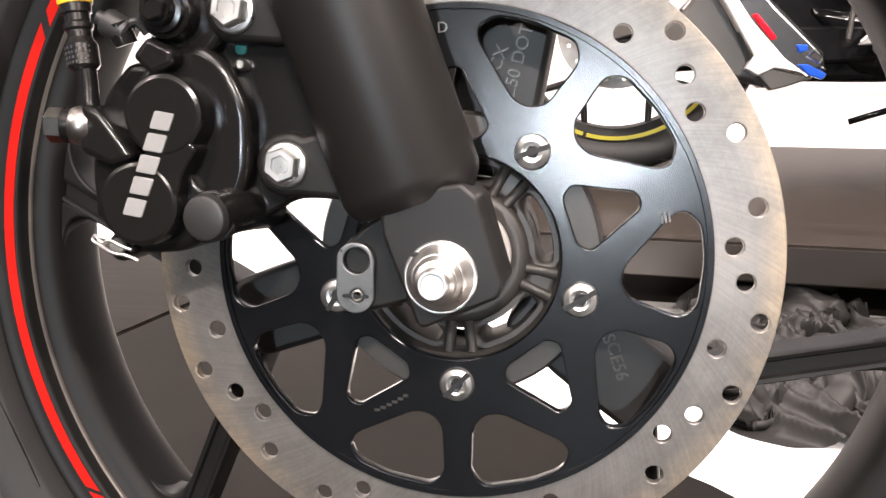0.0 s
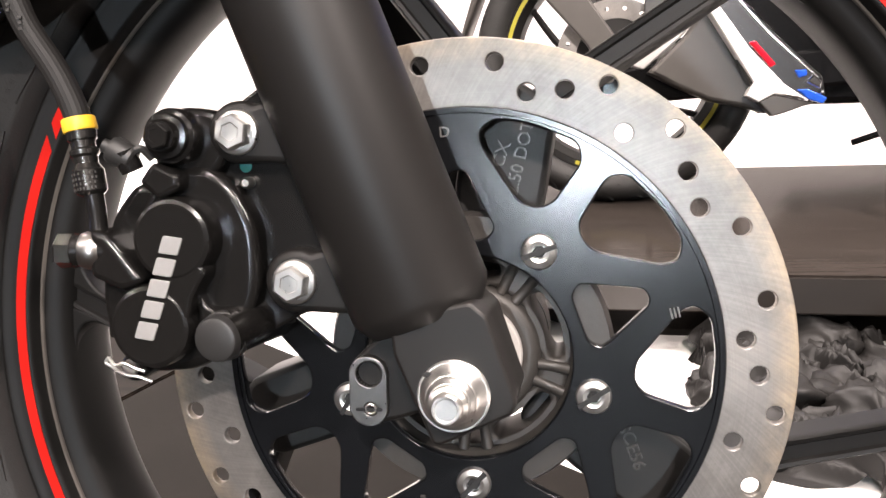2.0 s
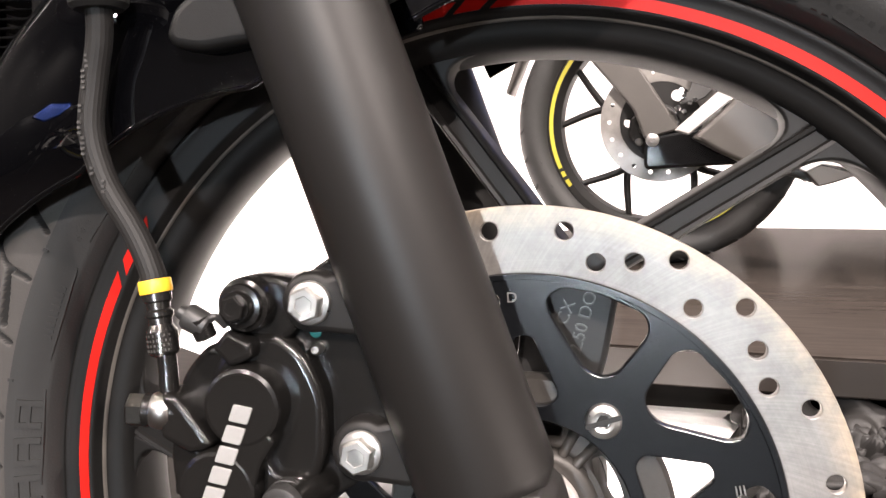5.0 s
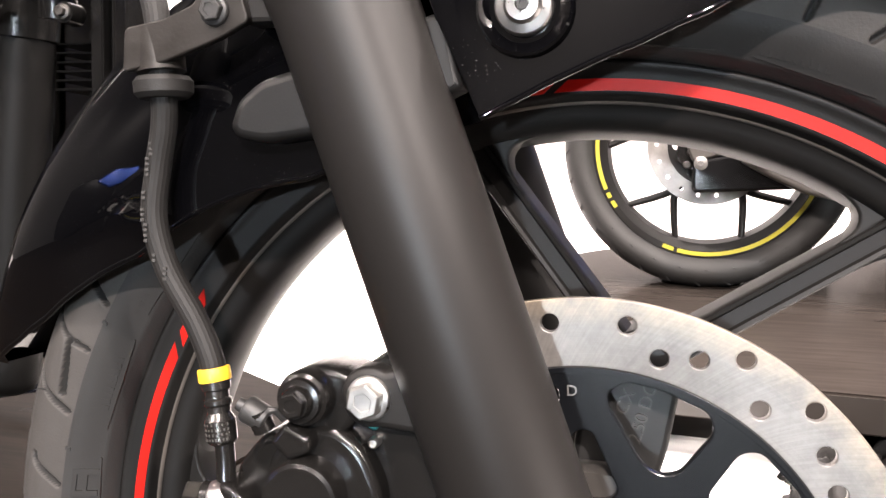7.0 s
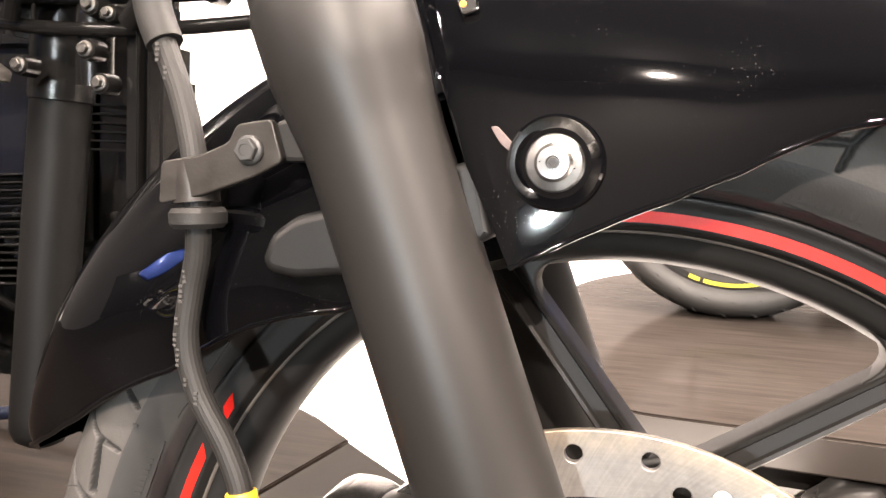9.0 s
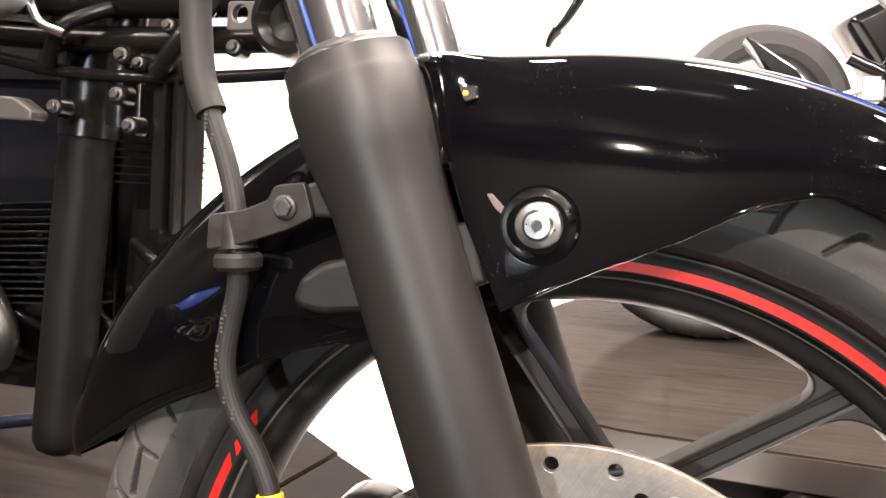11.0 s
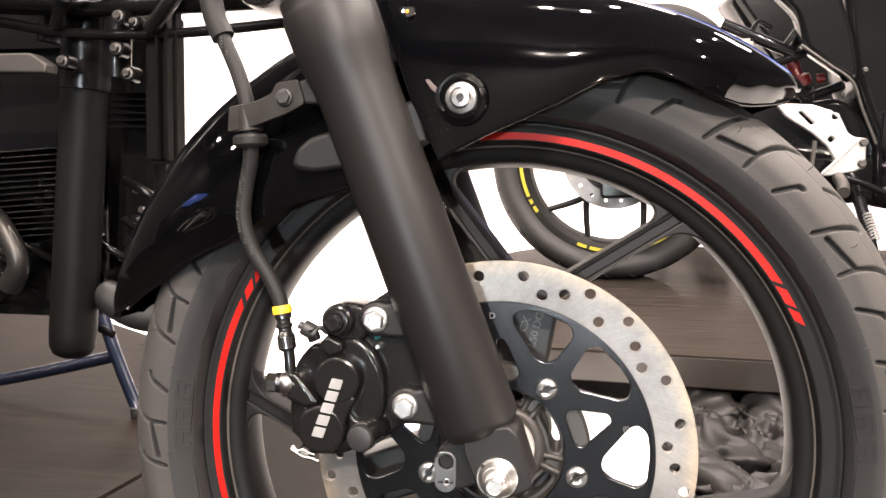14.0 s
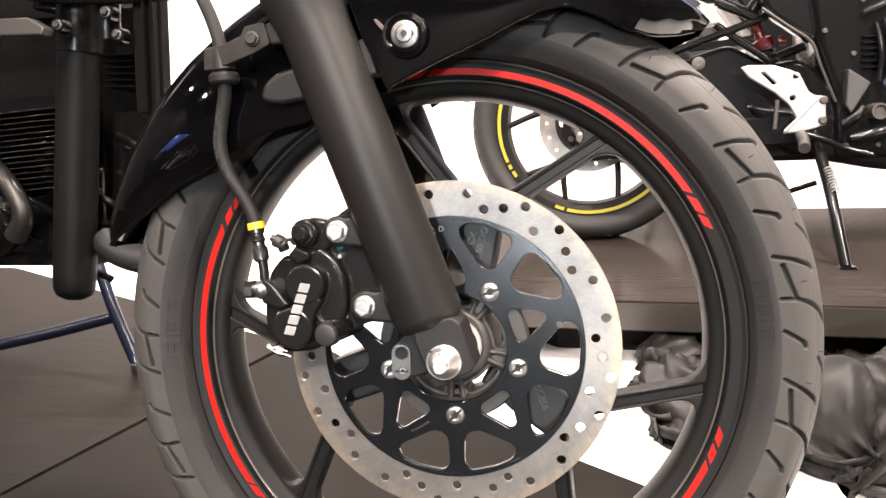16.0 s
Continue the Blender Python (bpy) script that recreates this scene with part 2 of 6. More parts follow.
# paler than the rim: the bead's reflected floor light is in this colour
LIPM = material("pale_glint_bead", (0.15, 0.135, 0.12), 0.3, 0.5, mottle=0.2, mottle_scale=80)
GREYINK = material("grey_hose_print", (0.036, 0.034, 0.032), 0.6)
SPACER = material("satin_aluminium", (0.62, 0.60, 0.58), 0.4, 0.3, mottle=0.05)
# near-black painted as shade in sockets, slots and grooves, also for black marks
HOLE = material("shade_and_mark_black", (0.006, 0.006, 0.006), 0.6)
FLOORW = material("white_showroom_floor", (0.86, 0.84, 0.82), 0.35, mottle=0.02, mottle_scale=3)
DARKWALL = material("unseen_charcoal_wall", (0.022, 0.0215, 0.021), 0.7, mottle=0.1, mottle_scale=2)
WALLW = material("white_wall_paint", (0.60, 0.575, 0.56), 0.75, grain=0.1, grain_scale=200, mottle=0.02, mottle_scale=2)
SKIRT = material("pinkish_grey_board", (0.50, 0.46, 0.44), 0.5, mottle=0.04, mottle_scale=3)
BLACKMAT = material("black_display_deck", (0.0105, 0.0093, 0.0084), 0.55, mottle=0.25, mottle_scale=5, grain=0.1)
PLANK = planks("brown_laminate_planks", (0.0022, 0.0016, 0.0013), (0.0110, 0.0080, 0.0062), 0.40)
PLINTH = planks("grey_brown_plinth_laminate", (0.0150, 0.0125, 0.0110), (0.0260, 0.0215, 0.0188), 0.14)
PLINTHF = material("taupe_plinth_edge", (0.024, 0.0203, 0.0178), 0.35, mottle=0.06)
CLOTH = material("charcoal_cloth", (0.0140, 0.0133, 0.0128), 0.42, grain=0.2, grain_scale=900, mottle=0.15)
STANDP = material("blue_black_enamel", (0.006, 0.009, 0.02), 0.25, mottle=0.2, mottle_scale=30)
GREYM = material("dark_grey_swingarm", (0.05, 0.046, 0.042), 0.4, 0.4, mottle=0.15)
SILVER = material("silver_footrest_alloy", (0.33, 0.32, 0.31), 0.42, 0.5, mottle=0.08)
BIKEBLK = material("black_bike_paint", (0.004, 0.004, 0.0043), 0.16, mottle=0.2)
BLUE = material("metallic_blue_paint", (0.01, 0.07, 0.42), 0.2, 0.3, coat=0.8, mottle=0.1)
REDM = material("red_anodised", (0.05, 0.002, 0.002), 0.3, 0.3, mottle=0.2)
CREAM = material("cloudy_reservoir_plastic", (0.20, 0.185, 0.17), 0.4, mottle=0.1)
AMBER = material("amber_insert", (0.65, 0.22, 0.03), 0.3)

for m_, level in ((BLACKMAT, 0.02), (PLANK, 0.03), (PLINTH, 0.008), (CLOTH, 0.12), (RED, 0.1), (YELLOW, 0.2), (RUBBER, 0.3), (TREAD, 0.25), (RIM, 0.2), (BIKEBLK, 0.3), (ENGINE, 0.22), (FORK, 0.28), (CARRIER, 0.5), (MATB, 0.3), (CALIPER, 0.4), (CLAMPM, 0.35), (HOSE, 0.3), (PIPE, 0.15)):
    m_.node_tree.nodes["Principled BSDF"].inputs["Specular IOR Level"].default_value = level

# ------------------------------------------------------------------ mesh helpers
C = Vector((0, 0, 0.30))  # wheel centre in the bike's own frame


def part(name, bm, mat, parent=None, label="", smooth=True, angle=40):
    me = bpy.data.meshes.new(name)
    bm.normal_update()
    if smooth:
        lim = radians(angle)
        for fc in bm.faces:
            fc.smooth = True
        for ed in bm.edges:
            if len(ed.link_faces) == 2:
                f1, f2 = ed.link_faces
                if ed.calc_face_angle(0) > lim or (abs(f1.normal.y) > 0.9995) != (abs(f2.normal.y) > 0.9995):
                    ed.smooth = False
    bm.to_mesh(me)
    bm.free()
    me.materials.append(mat)
    ob = new(name, me)
    if parent is not None:
        ob.parent = parent
    if label:
        tagged(ob, label)
    return ob


def thing(name, label, category, group="", m=None, kind=""):
    ob = new(name)
    ob.empty_display_size = 0.05
    tagged(ob, label, category, group, kind)
    if m is not None:
        ob.matrix_basis = m
    return ob


def pol(r, a, c=C):
    """x and z of a place on the wheel by radius and degrees."""
    return c[0] + r * math.cos(radians(a)), c[2] + r * math.sin(radians(a))


def lathe(profile, segs=96, c=C, arc=None, bm=None, closed=False):
    """Turns (radius, y) round the y axis through c."""
    bm = bm or bmesh.new()
    n = segs if arc is None else segs + 1
    rings = []
    for i in range(n):
        a = 2 * math.pi * i / segs if arc is None else radians(arc[0] + (arc[1] - arc[0]) * i / segs)
        rings.append([bm.verts.new((c[0] + r * math.cos(a), c[1] + y, c[2] + r * math.sin(a))) for r, y in profile])
    for i in range(segs):
        p, q = rings[i], rings[(i + 1) % n]
        m = len(profile)
        for j in range(m if closed else m - 1):
            k = (j + 1) % m
            try:
                bm.faces.new((p[j], p[k], q[k], q[j]))
            except ValueError:
                pass
    bmesh.ops.remove_doubles(bm, verts=bm.verts, dist=1e-6)
    bmesh.ops.recalc_face_normals(bm, faces=bm.faces)
    return bm


def turned(profile, origin, axis, segs=32, bm=None):
    """Turns (radius, height) round an axis from origin."""
    bm = bm or bmesh.new()
    q = Vector((0, 0, 1)).rotation_difference(Vector(axis)).to_matrix()
    rings = []
    for i in range(segs):
        a = 2 * math.pi * i / segs
        rings.append([bm.verts.new(Vector(origin) + q @ Vector((r * math.cos(a), r * math.sin(a), h))) for r, h in profile])
    for i in range(segs):
        p, s = rings[i], rings[(i + 1) % segs]
        for j in range(len(profile) - 1):
            bm.faces.new((p[j], s[j], s[j + 1], p[j + 1]))
    bmesh.ops.remove_doubles(bm, verts=bm.verts, dist=1e-6)
    bmesh.ops.recalc_face_normals(bm, faces=bm.faces)
    return bm


def smooth_path(pts, n=8):
    pts = [Vector(p) for p in pts]
    out = []
    for i in range(len(pts) - 1):
        p0, p1, p2, p3 = pts[max(i - 1, 0)], pts[i], pts[i + 1], pts[min(i + 2, len(pts) - 1)]
        for k in range(n):
            t = k / n
            out.append(0.5 * (2 * p1 + (p2 - p0) * t + (2 * p0 - 5 * p1 + 4 * p2 - p3) * t * t + (3 * p1 - p0 - 3 * p2 + p3) * t ** 3))
    out.append(pts[-1])
    return out


def tube(pts, radius, segs=16, n=8, bm=None, ribs=0, flat=1.0, caps=True):
    """A round bar or hose along a smooth path; radius may be a list of end radii."""
    bm = bm or bmesh.new()
    path = smooth_path(pts, n) if n > 1 else [Vector(p) for p in pts]
    side = None
    rings = []
    for i, p in enumerate(path):
        d = (path[min(i + 1, len(path) - 1)] - path[max(i - 1, 0)]).normalized()
        side = (d.orthogonal() if side is None else (side - d * side.dot(d))).normalized()
        up = d.cross(side)
        f = i / max(1, len(path) - 1)
        r = radius if not isinstance(radius, (list, tuple)) else radius[0] + (radius[1] - radius[0]) * f
        ring = []
        for k in range(segs):
            a = 2 * math.pi * k / segs
            rr = r * (1 + (0.025 if ribs and k % 2 else 0))
            ring.append(bm.verts.new(p + side * (rr * math.cos(a)) + up * (rr * flat * math.sin(a))))
        rings.append(ring)
    for i in range(len(rings) - 1):
        for k in range(segs):
            k2 = (k + 1) % segs
            bm.faces.new((rings[i][k], rings[i][k2], rings[i + 1][k2], rings[i + 1][k]))
    if caps:
        bm.faces.new(rings[0][::-1])
        bm.faces.new(rings[-1])
    return bm


def rounded(poly, r, n=5):
    """Rounds the corners of a 2D polygon."""
    out = []
    m = len(poly)
    for i in range(m):
        p, a, b = Vector(poly[i]), Vector(poly[i - 1]), Vector(poly[(i + 1) % m])
        da, db = (a - p), (b - p)
        ra = min(r, da.length * 0.45, db.length * 0.45)
        s, e = p + da.normalized() * ra, p + db.normalized() * ra
        for k in range(n + 1):
            t = k / n
            out.append(tuple((1 - t) ** 2 * s + 2 * t * (1 - t) * p + t * t * e))
    return out


def plate(loops, y0, y1, bevel=0.0008, steps=1):
    """A flat plate in the x-z plane from y0 (front) to y1, first loop outside, the rest holes."""
    cu = bpy.data.curves.new("plate", "CURVE")
    cu.dimensions, cu.fill_mode = "2D", "BOTH"
    cu.extrude, cu.bevel_depth, cu.bevel_resolution, cu.offset = (y1 - y0) / 2 - bevel, bevel, steps, -bevel
    for loop in loops:
        sp = cu.splines.new("POLY")
        sp.points.add(len(loop) - 1)
        for q, (x, z) in zip(sp.points, loop):
            q.co = (x, z, 0, 1)
        sp.use_cyclic_u = True
    ob = bpy.data.objects.new("plate", cu)
    scene.collection.objects.link(ob)
    me = bpy.data.meshes.new_from_object(ob)
    bpy.data.objects.remove(ob)
    bpy.data.curves.remove(cu)
    bm = bmesh.new()
    bm.from_mesh(me)
    bpy.data.meshes.remove(me)
    mid = (y0 + y1) / 2
    for v in bm.verts:
        x, y, z = v.co
        v.co = (x, mid - z, y)
    bmesh.ops.remove_doubles(bm, verts=bm.verts, dist=1e-6)
    bmesh.ops.recalc_face_normals(bm, faces=bm.faces)
    return bm


def circle(cx, cz, r, n=20):
    return [(cx + r * math.cos(2 * math.pi * k / n), cz + r * math.sin(2 * math.pi * k / n)) for k in range(n)]


def box(x0, x1, y0, y1, z0, z1, bevel=0.0, bm=None, segs=2):
    own = bmesh.new()
    bmesh.ops.create_cube(own, size=1)
    for v in own.verts:
        v.co = ((x0 + x1) / 2 + v.co.x * (x1 - x0), (y0 + y1) / 2 + v.co.y * (y1 - y0), (z0 + z1) / 2 + v.co.z * (z1 - z0))
    if bevel:
        bmesh.ops.bevel(own, geom=own.edges[:], offset=bevel, segments=segs, affect="EDGES")
    if bm is None:
        return own
    me = bpy.data.meshes.new("tmp")
    own.to_mesh(me)
    own.free()
    bm.from_mesh(me)
    bpy.data.meshes.remove(me)
    return bm


def hexagon(origin, axis, across, h0, h1, bm=None, turn=0.0):
    """A chamfered six-sided bolt head along an axis."""
    bm = bm or bmesh.new()
    q = Vector((0, 0, 1)).rotation_difference(Vector(axis)).to_matrix()
    r = across / math.sqrt(3)
    rings = []
    for f, h in ((1, h0), (1, h1 - 0.12 * (h1 - h0)), (0.88, h1), (0.55, h1), (0.5, h1 - 0.0004), (0.0001, h1 - 0.0004)):
        rings.append([bm.verts.new(Vector(origin) + q @ Vector((f * r * math.cos(radians(60 * k + turn)), f * r * math.sin(radians(60 * k + turn)), h))) for k in range(6)])
    for a, b in zip(rings, rings[1:]):
        for k in range(6):
            bm.faces.new((a[k], a[(k + 1) % 6], b[(k + 1) % 6], b[k]))
    bmesh.ops.recalc_face_normals(bm, faces=bm.faces)
    return bm


def flange_bolt(name, origin, axis, across, parent, flange=None, height=0.006, mat=None, turn=10.0, label=""):
    """A bolt: round pressed flange with a hexagon head on it."""
    fl = flange or across * 0.68
    bm = turned([(0.0001, 0), (fl, 0), (fl, 0.0012), (fl * 0.93, 0.0019), (across * 0.56, 0.0024), (0.0001, 0.0024)], origin, axis, 32)
    hexagon(origin, axis, across, 0.002, height, bm, turn)
    return part(name, bm, mat or ZINC, parent, label, angle=25)

# ------------------------------------------------------------------ room


def slab(poly, z0, z1, bevel=0.002):
    bm = bmesh.new()
    lo = [bm.verts.new((x, y, z0)) for x, y in poly]
    hi = [bm.verts.new((x, y, z1)) for x, y in poly]
    bm.faces.new(lo[::-1])
    bm.faces.new(hi)
    for i in range(len(poly)):
        j = (i + 1) % len(poly)
        bm.faces.new((lo[i], lo[j], hi[j], hi[i]))
    bmesh.ops.recalc_face_normals(bm, faces=bm.faces)
    if bevel:
        bmesh.ops.bevel(bm, geom=[e for e in bm.edges if all(v.co.z > z1 - 1e-6 for v in e.verts)], offset=bevel, segments=2, affect="EDGES")
    return bm


tagged(part("floor", box(-5, 6, -4.2, 4.5, -0.12, -0.02), FLOORW, smooth=False), "glossy white showroom floor under bright lamps", "floor", kind="structure")
tagged(part("wall_north", box(-5, 6, 4.5, 4.62, -0.02, 3.0), WALLW, smooth=False), "plain off-white showroom wall", "wall", kind="structure")
tagged(part("baseboard", box(-5, 6, 4.484, 4.5, -0.02, 0.20, 0.002), SKIRT, smooth=False), "pinkish-grey board along the foot of the wall", "baseboard", kind="structure")
# unseen south, west and east walls, dark so the black gloss mirrors little
tagged(part("wall_south", box(-5, 6, -4.32, -4.2, -0.02, 3.0), DARKWALL, smooth=False), "unseen charcoal wall that keeps reflections dark", "wall", kind="structure")
# housing for the added, unseen lamp behind the camera
flood = thing("added_wall_lamp", "unseen round flood lamp with a dark housing, added for the disc's sheen", "lamp")
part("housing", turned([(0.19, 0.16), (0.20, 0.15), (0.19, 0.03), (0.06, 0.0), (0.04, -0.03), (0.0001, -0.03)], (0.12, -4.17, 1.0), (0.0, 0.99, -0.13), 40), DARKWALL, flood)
tagged(part("wall_west", box(-5.12, -5, -4.2, 4.5, -0.02, 3.0), DARKWALL, smooth=False), "unseen charcoal wall that keeps reflections dark", "wall", kind="structure")
tagged(part("wall_east", box(6, 6.12, -4.2, 4.5, -0.02, 3.0), DARKWALL, smooth=False), "unseen charcoal wall that keeps reflections dark", "wall", kind="structure")
# the ceiling is unseen too, near-black for the same dark reflections
CEIL = material("unseen_black_ceiling", (0.018, 0.018, 0.018), 0.8, mottle=0.05, mottle_scale=2)
tagged(part("ceiling", box(-5, 6, -4.2, 4.5, 3.0, 3.1), CEIL, smooth=False), "unseen black ceiling that keeps reflections dark", "ceiling", kind="structure")

APEX = (-0.47, 0.85)
# deck and planks run on unseen behind the camera to keep reflections dark
tagged(part("display_deck", slab([APEX, (-0.65, 0.25), (-2.10, -4.19), (4.60, -4.19), (0.18, 0.352)], -0.02, 0.0), BLACKMAT, smooth=False),
       "low black display deck under the motorcycle", "display deck", kind="structure")
tagged(part("plank_floor", slab([(-0.476, 0.862), (-0.56, 0.93), (-1.5, 1.49), (-4.9, 1.7), (-4.9, -4.19), (-2.11, -4.19), (-0.656, 0.25)], -0.02, -0.001), PLANK, smooth=False),
       "brown wood-grain laminate floor strip", "floor", kind="structure")

# ------------------------------------------------------------------ front motorcycle, in its own upright frame, leaning on its side stand
bike = thing("motorcycle", "black motorcycle with red rim tape leaning on its side stand", "motorcycle", m=SIDE_LEAN)


def tyre_mesh(R, half, bead_r, bead_y, nth, grooves, period, depth):
    """A road tyre as one skin: rounded crown, bulged walls, tread grooves pressed in and thin mould lines."""
    key = [(bead_r, bead_y), (bead_r + 0.0012, bead_y + 0.0035), (bead_r + 0.0038, bead_y + 0.0085), (bead_r + 0.0055, bead_y + 0.0100), (bead_r + 0.016, bead_y + 0.0165),
           (bead_r + 0.027, half - 0.0005), (bead_r + 0.035, half), (bead_r + 0.043, half - 0.0035), (bead_r + 0.0505, half - 0.011), (bead_r + 0.0565, half - 0.021), (R - 0.0022, half * 0.36), (R - 0.0004, half * 0.14), (R, 0)]
    dense = np.array([(p.x, p.y) for p in smooth_path([(r, -y, 0) for r, y in key], 30)])
    way = np.concatenate([[0], np.cumsum(np.linalg.norm(np.diff(dense, axis=0), axis=1))])
    top = way[-1]
    at = np.concatenate([np.linspace(0, top - 0.0782, 22), np.arange(top - 0.0775, top - 0.020, 0.00065), np.linspace(top - 0.0195, top, 10)])
    near = np.stack([np.interp(at, way, dense[:, 0]), np.interp(at, way, dense[:, 1])], 1)
    prof = np.concatenate([near, [(r, y) for r, y in key[-2::-1]]])
    s = np.concatenate([top - at, -np.ones(len(key) - 1)])  # distance from the crown towards the near wall
    tang = np.gradient(prof, axis=0)
    tang /= np.linalg.norm(tang, axis=1, keepdims=True) + 1e-12
    th = np.linspace(0, 2 * np.pi, nth, endpoint=False)
    u = (th * R)[:, None] % period
    S = np.broadcast_to(s[None], (nth, len(s)))
    d = np.full(S.shape, 9.0)
    for (u0, s0), (u1, s1), w0, w1 in grooves:
        for shift in (-period, 0, period):
            ax, ay, bx, by = u0 + shift, s0, u1 + shift, s1
            t = np.clip(((u - ax) * (bx - ax) + (S - ay) * (by - ay)) / ((bx - ax) ** 2 + (by - ay) ** 2), 0, 1)
            d = np.minimum(d, np.hypot(u - ax - t * (bx - ax), S - ay - t * (by - ay)) - (w0 + (w1 - w0) * t))
    sink = depth * np.clip(0.5 - d / 0.0011, 0, 1)
    lines = 0.00035 * ((np.abs(S - 0.0440) < 0.0004) | (np.abs(S - 0.0245) < 0.0004))
    sink = sink - lines * (sink <= 0)
    r = prof[None, :, 0] - sink * np.abs(tang[None, :, 1])
    y = prof[None, :, 1] + sink * np.abs(tang[None, :, 0])
    verts = np.stack([r * np.cos(th)[:, None], y, r * np.sin(th)[:, None]], -1).reshape(-1, 3)
    m = len(s)
    i, j = np.meshgrid(np.arange(nth), np.arange(m - 1), indexing="ij")
    i2 = (i + 1) % nth
    faces = np.stack([i * m + j, i * m + j + 1, i2 * m + j + 1, i2 * m + j], -1).reshape(-1, 4)
    me = bpy.data.meshes.new("tyre")
    me.vertices.add(len(verts))
    me.vertices.foreach_set("co", verts.reshape(-1))
    me.loops.add(faces.size)
    me.loops.foreach_set("vertex_index", faces.reshape(-1))
    me.polygons.add(len(faces))
    me.polygons.foreach_set("loop_start", np.arange(0, faces.size, 4))
    me.polygons.foreach_set("use_smooth", np.ones(len(faces), bool))
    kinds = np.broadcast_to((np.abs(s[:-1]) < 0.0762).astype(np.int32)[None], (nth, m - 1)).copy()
    # groove floors take the darker rubber, their shade put into the colour
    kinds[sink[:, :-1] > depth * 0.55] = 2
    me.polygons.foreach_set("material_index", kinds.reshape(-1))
    me.update(calc_edges=True)
    me.validate()
    return me


PER = 2 * math.pi * 0.2995 / 17


def tread_line(pts, w0, w1=None):
    """A groove through (degrees, distance from the crown in millimetres)."""
    q = [(radians(a) * 0.2995, mm / 1000) for a, mm in pts]
    n = len(q) - 1
    ws = np.linspace(w0, w0 if w1 is None else w1, n + 1)
    return [(a, b, ws[i], ws[i + 1]) for i, (a, b) in enumerate(zip(q, q[1:]))]


A0 = 3.71
GROOVES = tread_line([(A0, 73.5), (A0 - 2.0, 59), (A0 - 2.6, 58.5)], 0.0013, 0.0016) + tread_line([(A0 - 4.6, 44), (A0 - 6.4, 35), (A0 - 9.0, 27)], 0.0011, 0.0019) \
    + tread_line([(A0 - 8.3, 72.7), (A0 - 9.7, 57.6), (A0 - 11.3, 43), (A0 - 12.0, 41)], 0.0013, 0.0017) + tread_line([(A0 - 10.1, 67.8), (A0 - 13.2, 65.5), (A0 - 15.9, 62.4)], 0.0016, 0.0014) \
    + tread_line([(A0 - 15.9, 62.4), (A0 - 17.0, 50), (A0 - 18.4, 40), (A0 - 21.0, 29)], 0.0014, 0.0020) + tread_line([(A0 - 15.6, 73.5), (A0 - 15.9, 63)], 0.0012, 0.0014)
me = tyre_mesh(0.2995, 0.0515, 0.2385, 0.0325, 17 * 132, GROOVES, PER, 0.0048)
tyre = new("front_tyre", me)
for m_ in (RUBBER, TREAD, DARKRUBBER):
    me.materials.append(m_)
tyre.parent, tyre.location = bike, C
tagged(tyre, "dark rubber road tyre with slanted tread grooves")
# thin rubber whiskers left by the mould
for k in range(51):
    a = 360 / 51 * k + 2.5 * math.sin(k * 2.3)
    rr, yy = ((0.2895, -0.0405), (0.2945, -0.0270), (0.2780, -0.0495))[k % 3]
    ca, sa = math.cos(radians(a)), math.sin(radians(a))
    part("mould_whisker", tube([(rr * ca, yy, rr * sa), ((rr + 0.0025) * ca, yy - 0.0025, (rr + 0.0025) * sa), ((rr + 0.0038) * ca - 0.001 * sa, yy - 0.0045, (rr + 0.0038) * sa + 0.001 * ca)], [0.00035, 0.0002], 5, 2), RUBBER, tyre)


def wall_bar(a, r0, r1, width, mat=None, lift=0.0012):
    """A raised moulding on the tyre's wall, tangential width in degrees."""
    bm = bmesh.new()
    key = ((0.2385, -0.0325), (0.2440, -0.0425), (0.2545, -0.0490), (0.2655, -0.0512), (0.2735, -0.0515))
    depth = lambda r: float(np.interp(r, [k[0] for k in key], [k[1] for k in key]))
    top, low = [], []
    for aa, r in ((a, r0), (a + width, r0), (a + width, r1), (a, r1)):
        x, z = pol(r, aa)
        top.append(bm.verts.new((x, depth(r) - lift, z - 0.30)))
        low.append(bm.verts.new((x, depth(r) + 0.002, z - 0.30)))
    bm.faces.new(top)
    for q in range(4):
        bm.faces.new((top[q], top[(q + 1) % 4], low[(q + 1) % 4], low[q]))
    bmesh.ops.recalc_face_normals(bm, faces=bm.faces)
    return part("wall_moulding", bm, mat or RUBBER, tyre, smooth=False)


for start in (13.5, 183.0, 95.0):
    for n in range(3):
        b = start - 4.4 * n
        wall_bar(b, 0.2440, 0.2545, -0.7)
        wall_bar(b - 2.6, 0.2440, 0.2545, -0.7)
        wall_bar(b - 0.7, 0.2528, 0.2545, -1.9)
        wall_bar(b - 0.7, 0.2485, 0.2500, -1.9)
    for n in range(9):
        wall_bar(start - 19.5 - 0.75 * n, 0.2455, 0.2490, -0.4, lift=0.0006)
    for n in range(7):
        wall_bar(start - 31.5 - 1.1 * n, 0.2430, 0.2490, -0.5, lift=0.0006)
        wall_bar(start - 31.9 - 1.1 * n, 0.2430, 0.2440, -0.6, lift=0.0006)
for n in range(24):
    wall_bar(15 * n + 4, 0.2575, 0.2600, -0.35, lift=0.0009)
    wall_bar(15 * n + 1, 0.2440, 0.2448, -11.5, lift=0.0007)

